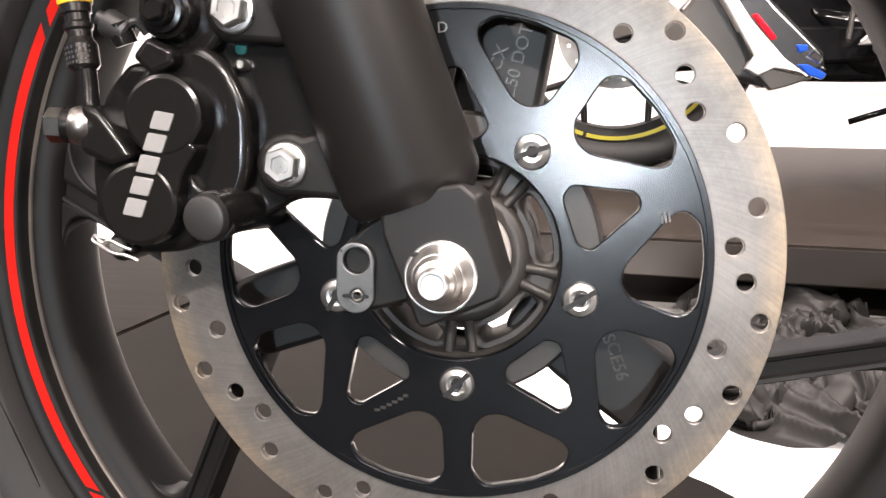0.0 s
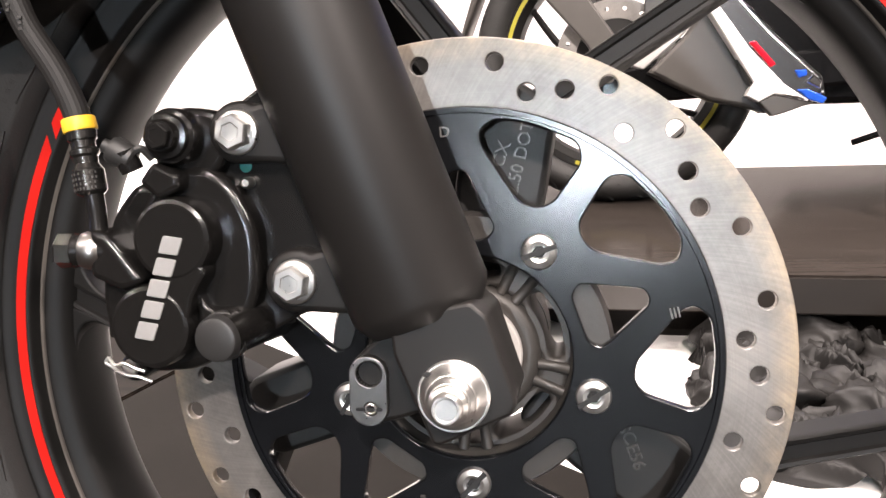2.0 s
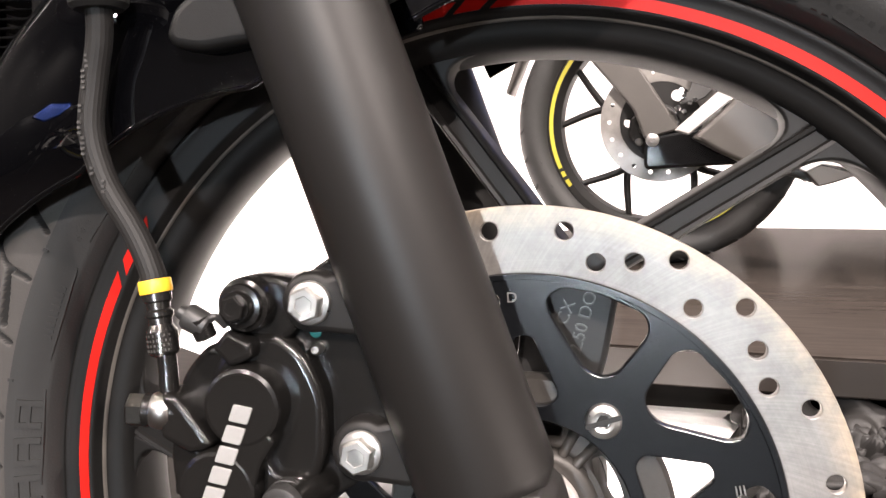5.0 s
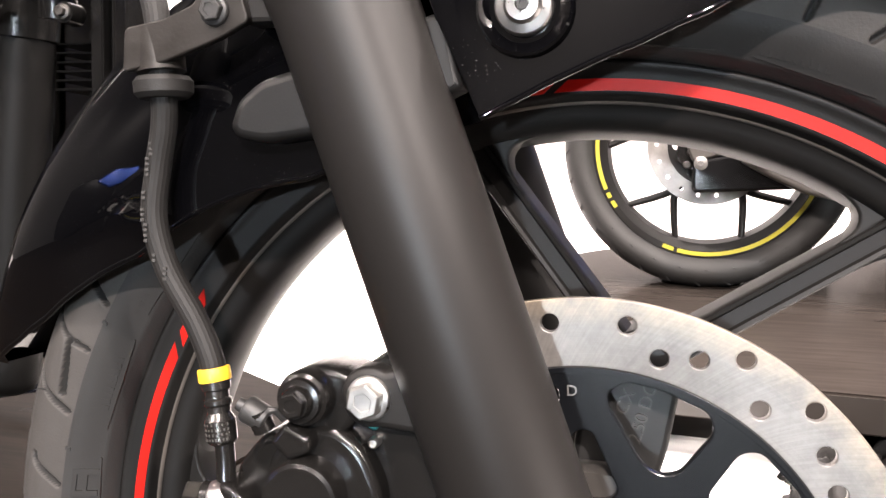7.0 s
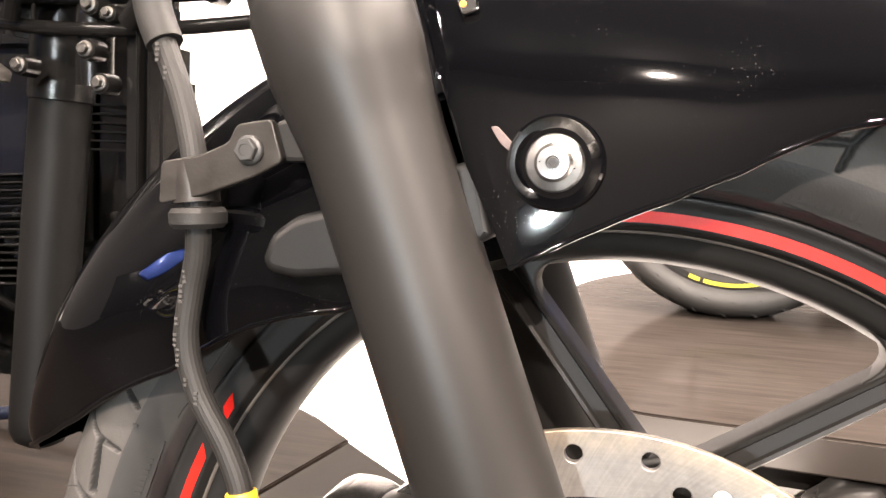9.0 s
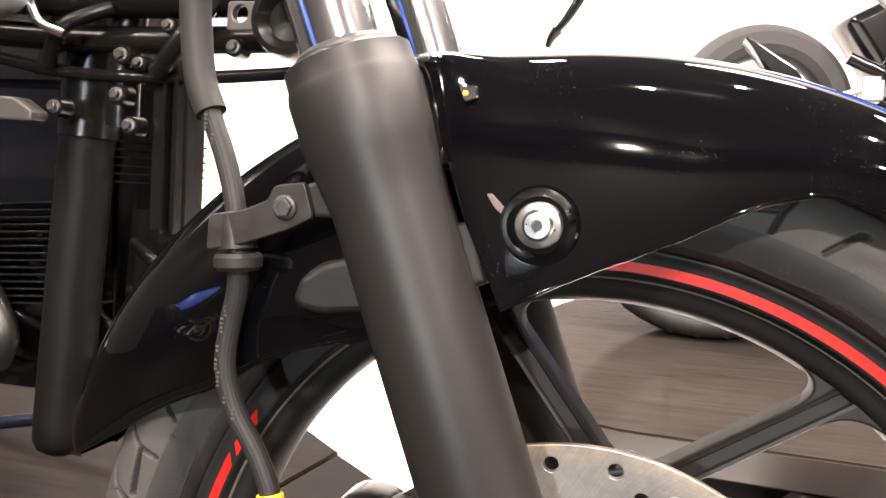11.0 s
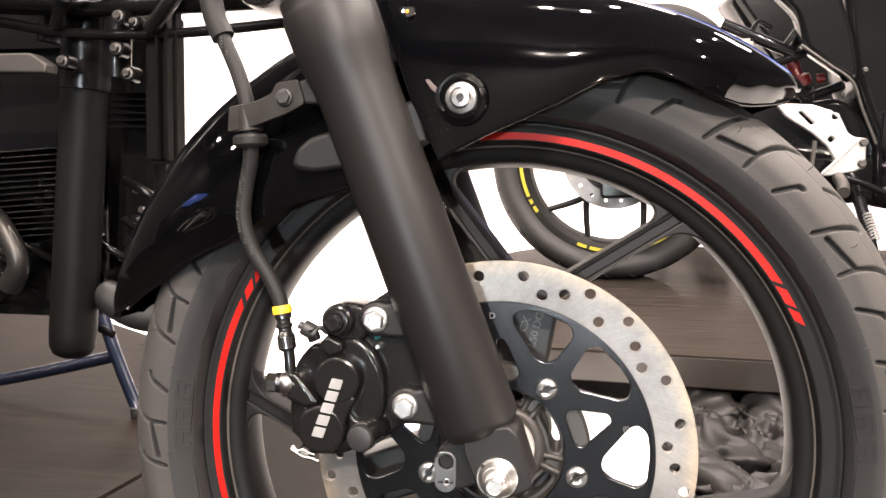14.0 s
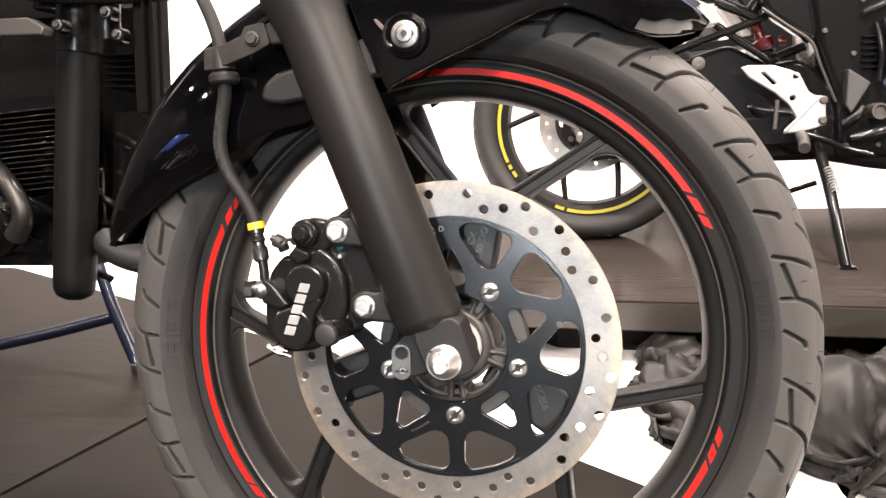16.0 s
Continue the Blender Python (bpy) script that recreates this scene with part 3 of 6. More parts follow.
# rim: flange, dropped well and barrel
RIMP = [(0.2382, -0.0290), (0.2386, -0.0318), (0.2380, -0.0332), (0.2366, -0.0336), (0.2350, -0.0326), (0.2320, -0.0316), (0.2248, -0.0313), (0.2238, -0.0309), (0.2231, -0.0298), (0.2226, -0.0284), (0.2216, -0.0262), (0.2204, -0.0243),
        (0.2188, -0.0230), (0.2160, -0.0222), (0.2132, -0.0212), (0.2108, -0.0194), (0.2090, -0.0168), (0.2076, -0.0130), (0.2066, -0.0085), (0.2060, -0.0040), (0.2058, 0.0)]
rim = part("front_rim", lathe(RIMP + [(r, -y) for r, y in RIMP[-2::-1]] + [(0.232, 0.027), (0.214, 0.012), (0.214, -0.012), (0.232, -0.027)], 180, closed=True), RIM, bike, "satin black cast alloy rim with Y-shaped spokes", angle=55)

# bead coloured pale for the floor light it reflects
part("rim_bead", lathe([(0.2200, -0.0236), (0.2203, -0.0250), (0.2208, -0.0256), (0.2214, -0.0258), (0.2221, -0.0270)], 200), LIPM, rim, "pale bead round the rim, reflected floor light in its colour", angle=60)


def band(name, a0, a1, r0, r1, y, mat, parent, slant=0.0, label=""):
    """A thin tape lying on the rim's flange between two angles, with slanted ends."""
    bm = bmesh.new()
    n = max(3, int(abs(a1 - a0) / 1.5))
    rows = []
    for i in range(n + 1):
        f = i / n
        a = a0 + (a1 - a0) * f
        rows.append([bm.verts.new((*pol(r, a + s)[:1], yy, pol(r, a + s)[1])) for r, yy, s in ((r0, y, 0), (r0, y - 0.0005, 0), (r1, y - 0.0005, slant), (r1, y, slant))])
    for p, q in zip(rows, rows[1:]):
        for j in range(4):
            bm.faces.new((p[j], p[(j + 1) % 4], q[(j + 1) % 4], q[j]))
    bm.faces.new(rows[0])
    bm.faces.new(rows[-1][::-1])
    bmesh.ops.recalc_face_normals(bm, faces=bm.faces)
    return part(name, bm, mat, parent, label, angle=30)


for a0, a1 in ((34.3, 95.4), (29.5, 33.1), (26.1, 28.6), (96.6, 99.6), (100.7, 103.9), (-16.7, -19.4), (-20.5, -23.3), (-24.4, -85.5), (-86.6, -89.8), (-90.9, -94.0), (155.0, 215.4), (150.5, 153.4), (147.0, 149.4), (216.2, 219.2), (220.3, 223.0)):
    band("rim_tape", a0, a1, 0.2253, 0.2304, -0.0312, RED, rim, -1.6, "glossy red rim tape")


def spoke_arm(a_in, r_in, a_out, r_out, w_in, w_out):
    """One cast arm with a channelled front face, from the trunk into the rim."""
    bm = bmesh.new()
    p, q = Vector(pol(r_in, a_in)), Vector(pol(r_out, a_out))
    d = (q - p).normalized()
    n2 = Vector((-d.y, d.x))
    rows = []
    for f in np.linspace(0, 1, 13):
        c = p + (q - p) * f
        w = w_in + (w_out - w_in) * f
        yf = -0.0205 + 0.004 * f
        sec = [(-w * 1.15, -0.001), (-w, yf + 0.0045), (-w * 0.90, yf + 0.001), (-w * 0.80, yf), (-w * 0.56, yf + 0.0004), (-w * 0.42, yf + 0.0022), (w * 0.42, yf + 0.0022), (w * 0.56, yf + 0.0004), (w * 0.80, yf), (w * 0.90, yf + 0.001), (w, yf + 0.0045), (w * 1.15, -0.001)]
        rows.append([bm.verts.new((c.x + n2.x * s, y, c.y + n2.y * s)) for s, y in sec])
    for r0, r1 in zip(rows, rows[1:]):
        for j in range(len(r0)):
            k = (j + 1) % len(r0)
            bm.faces.new((r0[j], r0[k], r1[k], r1[j]))
    bm.faces.new(rows[0])
    bm.faces.new(rows[-1][::-1])
    bmesh.ops.recalc_face_normals(bm, faces=bm.faces)
    return bm


def spoke_fillet(a_in, r_in, a_out, r_out, w_in, w_out, side):
    """The rounded corner between an arm's flank and the inside of the rim."""
    p, q = Vector(pol(r_in, a_in)), Vector(pol(r_out, a_out))
    d = (q - p).normalized()
    n2 = Vector((-d.y, d.x)) * side
    c2 = Vector((C.x, C.z))
    flank = lambda f: p + (q - p) * f + n2 * (w_in + (w_out - w_in) * f)
    fs = min(np.linspace(0.6, 1.1, 400), key=lambda f: abs((flank(f) - c2).length - 0.2085))
    corner = flank(fs)
    back = flank(fs - 0.022 / (q - p).length)
    ang = math.degrees(math.atan2(corner.y - c2.y, corner.x - c2.x))
    turn = 1 if n2.dot(Vector((-math.sin(radians(ang)), math.cos(radians(ang))))) > 0 else -1
    along = Vector(pol(0.2085, ang + turn * 6.5))
    curve = [(1 - t) ** 2 * back + 2 * t * (1 - t) * corner + t * t * along for t in np.linspace(0, 1, 10)]
    far = [Vector(pol(0.2120, ang + turn * 6.5)), Vector(pol(0.2120, ang - turn * 0.5)), back - n2 * 0.003]
    return plate([[tuple(v) for v in curve + far]], -0.0165, 0.002, 0.0015, 2)


for base in (80.2, -36.5, -160.0):
    for s in (1, -1):
        arm = (base + s * 4.0, 0.111, base + s * 26.6, 0.2120, 0.0074, 0.0070)
        part("spoke", spoke_arm(*arm), RIM, rim, angle=28)
        for side in (1, -1):
            part("spoke_fillet", spoke_fillet(*arm, side), RIM, rim, angle=50)
    # trunk of the Y with its cast pad
    w0, w1 = 16, 14.5
    poly = [pol(0.040, base - 26), pol(0.075, base - w0), pol(0.116, base - 10), pol(0.124, base), pol(0.116, base + 10), pol(0.075, base + w0), pol(0.040, base + 26)]
    part("spoke_trunk", plate([rounded(poly, 0.006)], -0.022, 0.014, 0.003, 2), PADM, rim, angle=50)

def lettering(text, size, place, turn, depth, parent, mat):
    """Raised cast characters facing the near side."""
    cu = bpy.data.curves.new("text", "FONT")
    cu.body, cu.size, cu.extrude, cu.align_x, cu.align_y = text, size, depth, "CENTER", "CENTER"
    ob = bpy.data.objects.new("text", cu)
    scene.collection.objects.link(ob)
    me = bpy.data.meshes.new_from_object(ob)
    bpy.data.objects.remove(ob)
    bm = bmesh.new()
    bm.from_mesh(me)
    bm.transform(Matrix.Translation(place) @ Matrix.Rotation(radians(-turn), 4, "Y") @ Matrix.Rotation(radians(90), 4, "X"))
    return part("cast_lettering", bm, mat, parent, smooth=False)


for txt, a, r, turn in (("CX", 81.2, 0.0893, 70), ("2.50 DOT", 75.6, 0.0893, 76), ("E56", -35.5, 0.090, -70), ("SC", -31, 0.081, -62)):
    lx, lz = pol(r, a)
    lettering(txt, 0.0082, (lx, -0.0224, lz), turn, 0.0009, rim, CASTL)

# hub casting behind the disc
HUBP = [(0.0225, -0.0405), (0.0250, -0.0420), (0.0290, -0.0415), (0.0310, -0.0395), (0.0330, -0.030), (0.0335, 0.02), (0.0225, 0.03)]
hub = part("hub", lathe(HUBP, 72, closed=True), CAST, bike, "grey-black cast hub with oval pockets", angle=50)
part("hub_flange", lathe([(0.0438, -0.030), (0.0448, -0.042), (0.0470, -0.0448), (0.062, -0.0448), (0.064, -0.040), (0.060, -0.020), (0.050, -0.008), (0.0442, -0.008)], 90, closed=True), CAST, hub, angle=45)
pockets = [circle(0, 0.30, 0.0450, 80), circle(0, 0.30, 0.0310, 60)]
for k in range(5):
    m = 55.7 - 36 - 72 * k
    pockets.append(rounded([pol(0.0338, m - 14), pol(0.0338, m + 14), pol(0.0372, m + 24), pol(0.0420, m + 21), pol(0.0428, m), pol(0.0420, m - 21), pol(0.0372, m - 24)], 0.0035, 4))
part("hub_web", plate(pockets, -0.0385, -0.004, 0.0028, 3), CAST, hub, angle=60)
for k in range(5):
    for s in (-7, 7):
        a = 55.7 - 72 * k + s
        p0, p1 = pol(0.0300, a), pol(0.0452, a)
        part("web_rib", tube([(p0[0], -0.0385, p0[1]), ((p0[0] + p1[0]) / 2, -0.0375, (p0[1] + p1[1]) / 2), (p1[0], -0.0395, p1[1])], 0.0026, 10, 3), CAST, hub)
part("spacer_ring", lathe([(0.0206, -0.046), (0.0209, -0.0472), (0.0232, -0.0475), (0.0236, -0.0465), (0.0236, -0.036), (0.0206, -0.036)], 64, closed=True), SPACER, hub, "bright aluminium seal ring")
part("dust_seal", lathe([(0.008, -0.043), (0.0135, -0.044), (0.0178, -0.043), (0.0186, -0.0415), (0.0205, -0.0425), (0.0205, -0.034), (0.008, -0.034)], 48, closed=True), PLASTIC, hub)

# brake disc: drilled steel ring and black carrier
DY = -0.050
HOLES = [(0, 0.1172), (1, 0.131), (2, 0.1225), (3, 0.1172), (4, 0.1278), (6, 0.1278), (7, 0.1172), (8, 0.1225), (9, 0.131)]
loops = [circle(0, 0.30, 0.138, 160), circle(0, 0.30, 0.1088, 140)]
for k in range(5):
    for slot, r in HOLES:
        loops.append(circle(*pol(r, 54.9 - 72 * k - 7.2 * slot), 0.0039, 18))
disc = part("brake_disc", plate(loops, DY, DY + 0.0045, 0.0005), STEEL, bike, "drilled ground-steel brake disc with light rust tints", angle=30)
CUT_B = [(0.0985, -14.4), (0.1046, -11.2), (0.1050, 0), (0.1046, 8.5), (0.0990, 12.2), (0.0930, 11.6), (0.0722, -2.5), (0.0722, -9.0), (0.0770, -12.8)]
CUT_C = [(0.0530, 11.5), (0.0585, 14.6), (0.0812, 2.6), (0.0822, 0), (0.0812, -2.6), (0.0585, -14.6), (0.0530, -11.5), (0.0518, 0)]
loops = [circle(0, 0.30, 0.1091, 140), circle(0, 0.30, 0.0456, 90)]
for k in range(5):
    b = 55.7 - 72 * k
    for s in (1, -1):
        loops.append(rounded([pol(r, b + s * 18 + s * a) for r, a in CUT_B], 0.0045, 4))
    loops.append(rounded([pol(r, b - 36 + a) for r, a in CUT_C], 0.004, 4))
carrier = part("carrier", plate(loops, DY - 0.0006, DY + 0.0048, 0.0007), CARRIER, disc, "blue-black disc carrier with rounded cut-outs", angle=30)
part("carrier_lip", lathe([(0.1060, DY - 0.0005), (0.1064, DY - 0.0014), (0.1086, DY - 0.0014), (0.1091, DY - 0.0005)], 140), CARRIER, disc)
for k in range(5):
    bx, bz = pol(0.0566, 55.7 - 72 * k)
    o = Vector((bx, 0, bz))
    bolt = part("disc_bolt", lathe([(0.0001, DY - 0.0008), (0.0030, DY - 0.0008), (0.0032, DY - 0.0030), (0.0046, DY - 0.0034), (0.0070, DY - 0.0026), (0.0078, DY - 0.0012), (0.0078, DY)], 36, o), ZINC, disc, "dull zinc button-head disc bolt", angle=30)
    part("socket", hexagon((bx, DY - 0.0012, bz), (0, -1, 0), 0.005, 0, 0.0006), HOLE, bolt)
    ang = radians(20 + 13 * k)
    mk = box(-0.0078, 0.0078, -0.0004, 0, -0.0011, 0.0011)
    for v in mk.verts:
        x, y, z = v.co
        v.co = (bx + x * math.cos(ang) - z * math.sin(ang), DY - 0.0033 + y, bz + x * math.sin(ang) + z * math.cos(ang))
    part("paint_mark", mk, HOLE, bolt)

# stamped marks on the carrier
for txt, a, r, turn in (("D", 94.5, 0.0985, 4), ("III", 13.0, 0.0905, 103)):
    lx, lz = pol(r, a)
    lettering(txt, 0.0064, (lx, DY - 0.0008, lz), turn - 90 if txt == "III" else turn, 0.0003, disc, STAMP)
for n in range(6):
    lx, lz = pol(0.0790 - 0.0024 * n, -116.0 + 1.45 * n)
    part("stamp_bar", box(lx - 0.0012, lx + 0.0012, DY - 0.0009, DY - 0.0005, lz - 0.0006, lz + 0.0006), GREYM, disc, smooth=False)

# fork legs
AX = Vector((-0.38, 0, 1)).normalized()
FY = -0.095


def fork_point(z, y=FY):
    return Vector((-0.048 - 0.38 * (z - 0.43), y, z))


def fork_leg(y, name, label):
    h = lambda z: (fork_point(z, y) - fork_point(0.30, y)).dot(AX)
    prof = [(0.0001, h(0.3265)), (0.0228, h(0.3265)), (0.0238, h(0.3275)), (0.0266, h(0.3315)), (0.0277, h(0.3345)), (0.0277, h(0.50)), (0.0279, h(0.553)), (0.0290, h(0.563)), (0.0313, h(0.577)), (0.0322, h(0.583)), (0.0324, h(0.606)), (0.0316, h(0.609)),
            (0.0308, h(0.611)), (0.0305, h(0.6185)), (0.0285, h(0.620)), (0.0225, h(0.6205)), (0.0220, h(0.617)), (0.0001, h(0.617))]
    leg = part(name, turned(prof, fork_point(0.30, y), AX, 72), FORK, bike, label, angle=28)
    part("stanchion", turned([(0.0001, h(0.60)), (0.0204, h(0.60)), (0.0204, h(1.0)), (0.0001, h(1.0))], fork_point(0.30, y), AX, 64), TUBEM, leg, "chrome fork tube", angle=30)
    part("dust_seal", turned([(0.0204, h(0.6195)), (0.0245, h(0.6195)), (0.0243, h(0.6225)), (0.0222, h(0.6245)), (0.0204, h(0.6245))], fork_point(0.30, y), AX, 64), PLASTIC, leg, angle=30)
    return leg


leg = fork_leg(FY, "fork_leg", "satin black fork slider with axle lug")
leg2 = fork_leg(0.095, "fork_leg", "satin black fork slider")
LUG = [(-0.0190, 0.3310), (-0.0182, 0.3170), (-0.0044, 0.2833), (-0.0015, 0.2827), (0.0249, 0.2950), (0.0269, 0.2994), (0.0166, 0.3310), (0.0105, 0.3360)]
part("axle_lug", plate([rounded(LUG, 0.0015)], -0.1165, -0.076, 0.0014, 2), FORK, leg, angle=45)
part("axle_lug", plate([rounded(LUG, 0.004)], 0.072, 0.118, 0.0035, 3), FORK, leg2, angle=45)
SENS = [(-0.020, 0.326), (-0.036, 0.3125), (-0.0425, 0.306), (-0.0425, 0.288), (-0.036, 0.281), (-0.026, 0.283), (-0.006, 0.289), (-0.010, 0.310)]
part("sensor_bracket", plate([rounded(SENS, 0.005)], -0.090, -0.066, 0.002, 2), FORK, leg, angle=45)
SX = -0.0337
ov = [(SX + 0.0078 * math.cos(radians(a)), (0.3029 if a < 180 else 0.2901) + 0.0078 * math.sin(radians(a))) for a in range(0, 360, 12)]
clip = part("sensor_plate", plate([ov, circle(SX + 0.0004, 0.3034, 0.0052, 28), circle(SX + 0.0009, 0.2895, 0.0028, 18)], -0.0945, -0.0905, 0.0005, 2), DULLZ, leg, "silver slotted sensor plate", angle=30)
part("bore", turned([(0.0052, 0.0), (0.0052, 0.010), (0.0001, 0.010)], (SX + 0.0004, -0.0932, 0.3034), (0, 1, 0), 24), HOLE, leg)
part("dowel", turned([(0.0015, 0.004), (0.0015, -0.0004), (0.0019, -0.0008), (0.0024, -0.0004), (0.0024, 0.004)], (SX + 0.0009, -0.0942, 0.2895), (0, 1, 0), 20), ZINC, clip)
part("slot", box(SX - 0.0052, SX + 0.0056, -0.0949, -0.0943, 0.2886, 0.2900, 0.0003), HOLE, clip)

NUT = Vector((0.0042, 0, 0.3022))
axle = part("axle_nut", lathe([(0.0120, -0.1150), (0.0130, -0.1166), (0.01335, -0.1176), (0.01335, -0.1188), (0.0129, -0.1194), (0.0124, -0.1194), (0.0118, -0.1203), (0.0102, -0.1240), (0.0094, -0.1250), (0.0090, -0.1252), (0.0088, -0.1268), (0.0076, -0.1290), (0.0072, -0.1292), (0.0071, -0.1318), (0.0064, -0.1324), (0.0057, -0.1330), (0.0054, -0.1360), (0.0049, -0.1368), (0.0042, -0.1368), (0.0038, -0.1364), (0.0001, -0.1364)], 64, NUT), ZINC, bike, "bright zinc axle end with stepped cone", angle=18)
part("axle", lathe([(0.0075, -0.12), (0.0075, 0.12)], 24, NUT), ZINC, axle)
part("slot_mark", box(-0.0068, 0.0000, -0.1212, -0.1180, 0.3097, 0.3112, 0.0005), HOLE, axle)

# caliper bracket on the fork leg
BR = [(-0.092, 0.404), (-0.086, 0.412), (-0.074, 0.420), (-0.060, 0.405), (-0.040, 0.345), (-0.030, 0.322), (-0.046, 0.327), (-0.062, 0.326), (-0.076, 0.318), (-0.094, 0.315), (-0.110, 0.330), (-0.104, 0.372)]
bracket = part("caliper_bracket", plate([rounded(BR, 0.004)], -0.083, -0.072, 0.0015, 2), CALIPER, bike, "flat black caliper mounting bracket", angle=45)
for (x, z), r in (((-0.083, 0.3995), 0.0125), ((-0.062, 0.3403), 0.0130)):
    d = (fork_point(z + 0.02) - Vector((x, -0.09, z)))
    poly = [(x + r * math.cos(radians(a)), z + r * math.sin(radians(a))) for a in range(60, 300, 15)]
    fx = -0.048 - 0.38 * (z - 0.43)
    poly += [(fx + 0.004, z - r * 1.15), (fx - 0.004, z + r * 1.7)]
    part("fork_boss", plate([poly], -0.0935, -0.074, 0.003, 2), FORK, leg, angle=45)
    bolt = flange_bolt("caliper_bolt", (x, -0.0935, z), (0, -1, 0), 0.0125, bracket, 0.0090, 0.0085, turn=22, label="bright zinc flanged hexagon bolt")
part("locating_pin", lathe([(0.0024, -0.083), (0.0024, -0.0875), (0.0016, -0.0885), (0.0013, -0.0878), (0.0001, -0.0878)], 18, Vector((-0.083, 0, 0.3795))), ZINC, bracket)
part("paint_dot", lathe([(0.0001, -0.0836), (0.0024, -0.0834), (0.0027, -0.083)], 14, Vector((-0.0845, 0, 0.3862))), material("teal_paint_dot", (0.0, 0.16, 0.15), 0.5), bracket)

# ------------------------------------------------------------------ caliper and brake line
CU, CL = (-0.1075, 0.3585), (-0.1185, 0.3240)
caliper = part("brake_caliper", plate([rounded([(-0.129, 0.350), (-0.126, 0.372), (-0.116, 0.384), (-0.099, 0.388), (-0.086, 0.380), (-0.077, 0.362), (-0.077, 0.336), (-0.086, 0.316), (-0.104, 0.304), (-0.126, 0.302), (-0.139, 0.311), (-0.140, 0.334)], 0.007)], -0.094, -0.058, 0.004, 3),
               CALIPER, bike, "black two-piston sliding brake caliper", angle=50)


def cup(c, r, y0, y1, bev):
    return lathe([(0.0001, y0), (r - bev, y0), (r - bev * 0.3, y0 + bev * 0.3), (r, y0 + bev), (r + 0.0006, y1)], 56, Vector((c[0], 0, c[1])))


part("piston_housing", cup(CU, 0.0163, -0.1062, -0.07, 0.0022), CALIPER, caliper, angle=35)
part("piston_housing", cup(CL, 0.0168, -0.1062, -0.07, 0.0022), CALIPER, caliper, angle=35)
part("housing_bridge", plate([rounded([(-0.123, 0.352), (-0.113, 0.341), (-0.105, 0.324), (-0.1025, 0.326), (-0.100, 0.336), (-0.0935, 0.346), (-0.1075, 0.360)], 0.003)], -0.1058, -0.08, 0.0015, 2), CALIPER, caliper, angle=45)
# stepped shoulder round both housings
part("housing_shoulder", plate([rounded([(-0.1265, 0.352), (-0.1225, 0.371), (-0.1090, 0.3805), (-0.0945, 0.378), (-0.0865, 0.367), (-0.0845, 0.350), (-0.0905, 0.338), (-0.0960, 0.322), (-0.1020, 0.309), (-0.1180, 0.302), (-0.1345, 0.309), (-0.1390, 0.325), (-0.1310, 0.339)], 0.005)], -0.0930, -0.075, 0.0040, 3), CALIPER, caliper, angle=50)
part("housing_flank", plate([rounded([(-0.0945, 0.384), (-0.0840, 0.374), (-0.0785, 0.358), (-0.0800, 0.342), (-0.0860, 0.332), (-0.0930, 0.345), (-0.0935, 0.366), (-0.1010, 0.379)], 0.004)], -0.0850, -0.070, 0.0040, 3), CALIPER, caliper, angle=50)
# pale block marks of the maker's name along the housings
run = Vector((0.338, 0.941))
wide = Vector((run.y, -run.x))
for k in range(5):
    c = Vector((-0.1195, 0.3226)) + run * 0.00896 * k
    q = [c + run * a * 0.0036 + wide * b * 0.0040 + run * b * 0.0008 for a, b in ((-1, -1), (1, -1), (1, 1), (-1, 1))]
    part("name_block", plate([rounded([tuple(v) for v in q], 0.0009, 3)], -0.1070, -0.1060, 0.0003), NAMEM, caliper, "raised dull silver name block")

# upper slide pin with boot, lower slide pin
UP = Vector((-0.1085, 0, 0.3985))
pin = part("slide_pin", lathe([(0.0001, -0.1085), (0.0058, -0.1085), (0.0064, -0.1075), (0.0066, -0.1045), (0.0086, -0.1040), (0.0090, -0.1015), (0.0105, -0.1005), (0.0112, -0.098), (0.0113, -0.066), (0.0105, -0.060)], 40, UP), CALIPER, caliper, "black slide pin with rubber boot", angle=28)
part("pin_head", hexagon((UP.x, -0.1085, UP.z), (0, -1, 0), 0.0092, 0, 0.0035, turn=18), CALIPER, pin, angle=20)
pin2 = part("slide_pin", tube([(-0.0905, -0.1035, 0.3195), (-0.085, -0.085, 0.322), (-0.084, -0.062, 0.322)], [0.0088, 0.0112], 28, 6), CALIPER, caliper, "black slide pin with rubber boot")
part("boot_cap", turned([(0.0001, 0.0062), (0.0072, 0.0062), (0.0086, 0.0055), (0.0093, 0.0040), (0.0094, 0.0), (0.0100, -0.0004), (0.0102, -0.004), (0.0096, -0.0044), (0.0096, -0.010)], (-0.0905, -0.1015, 0.3195), (-0.10, -1, -0.04), 36), PLASTIC, pin2, "round grey-black rubber boot cap", angle=28)
part("pin_arm", plate([rounded([(-0.101, 0.338), (-0.096, 0.330), (-0.084, 0.331), (-0.080, 0.318), (-0.090, 0.311), (-0.102, 0.316)], 0.003)], -0.099, -0.07, 0.002, 2), CALIPER, caliper, angle=45)
part("top_arm", plate([rounded([(-0.120, 0.386), (-0.119, 0.405), (-0.108, 0.4105), (-0.094, 0.409), (-0.084, 0.402), (-0.092, 0.384), (-0.105, 0.378)], 0.005)], -0.092, -0.060, 0.003, 2), CALIPER, caliper, angle=45)
part("casting_block", plate([rounded([(-0.1215, 0.381), (-0.115, 0.389), (-0.104, 0.384), (-0.104, 0.378), (-0.1135, 0.3735)], 0.0025)], -0.103, -0.08, 0.0025, 2), CALIPER, caliper, angle=45)
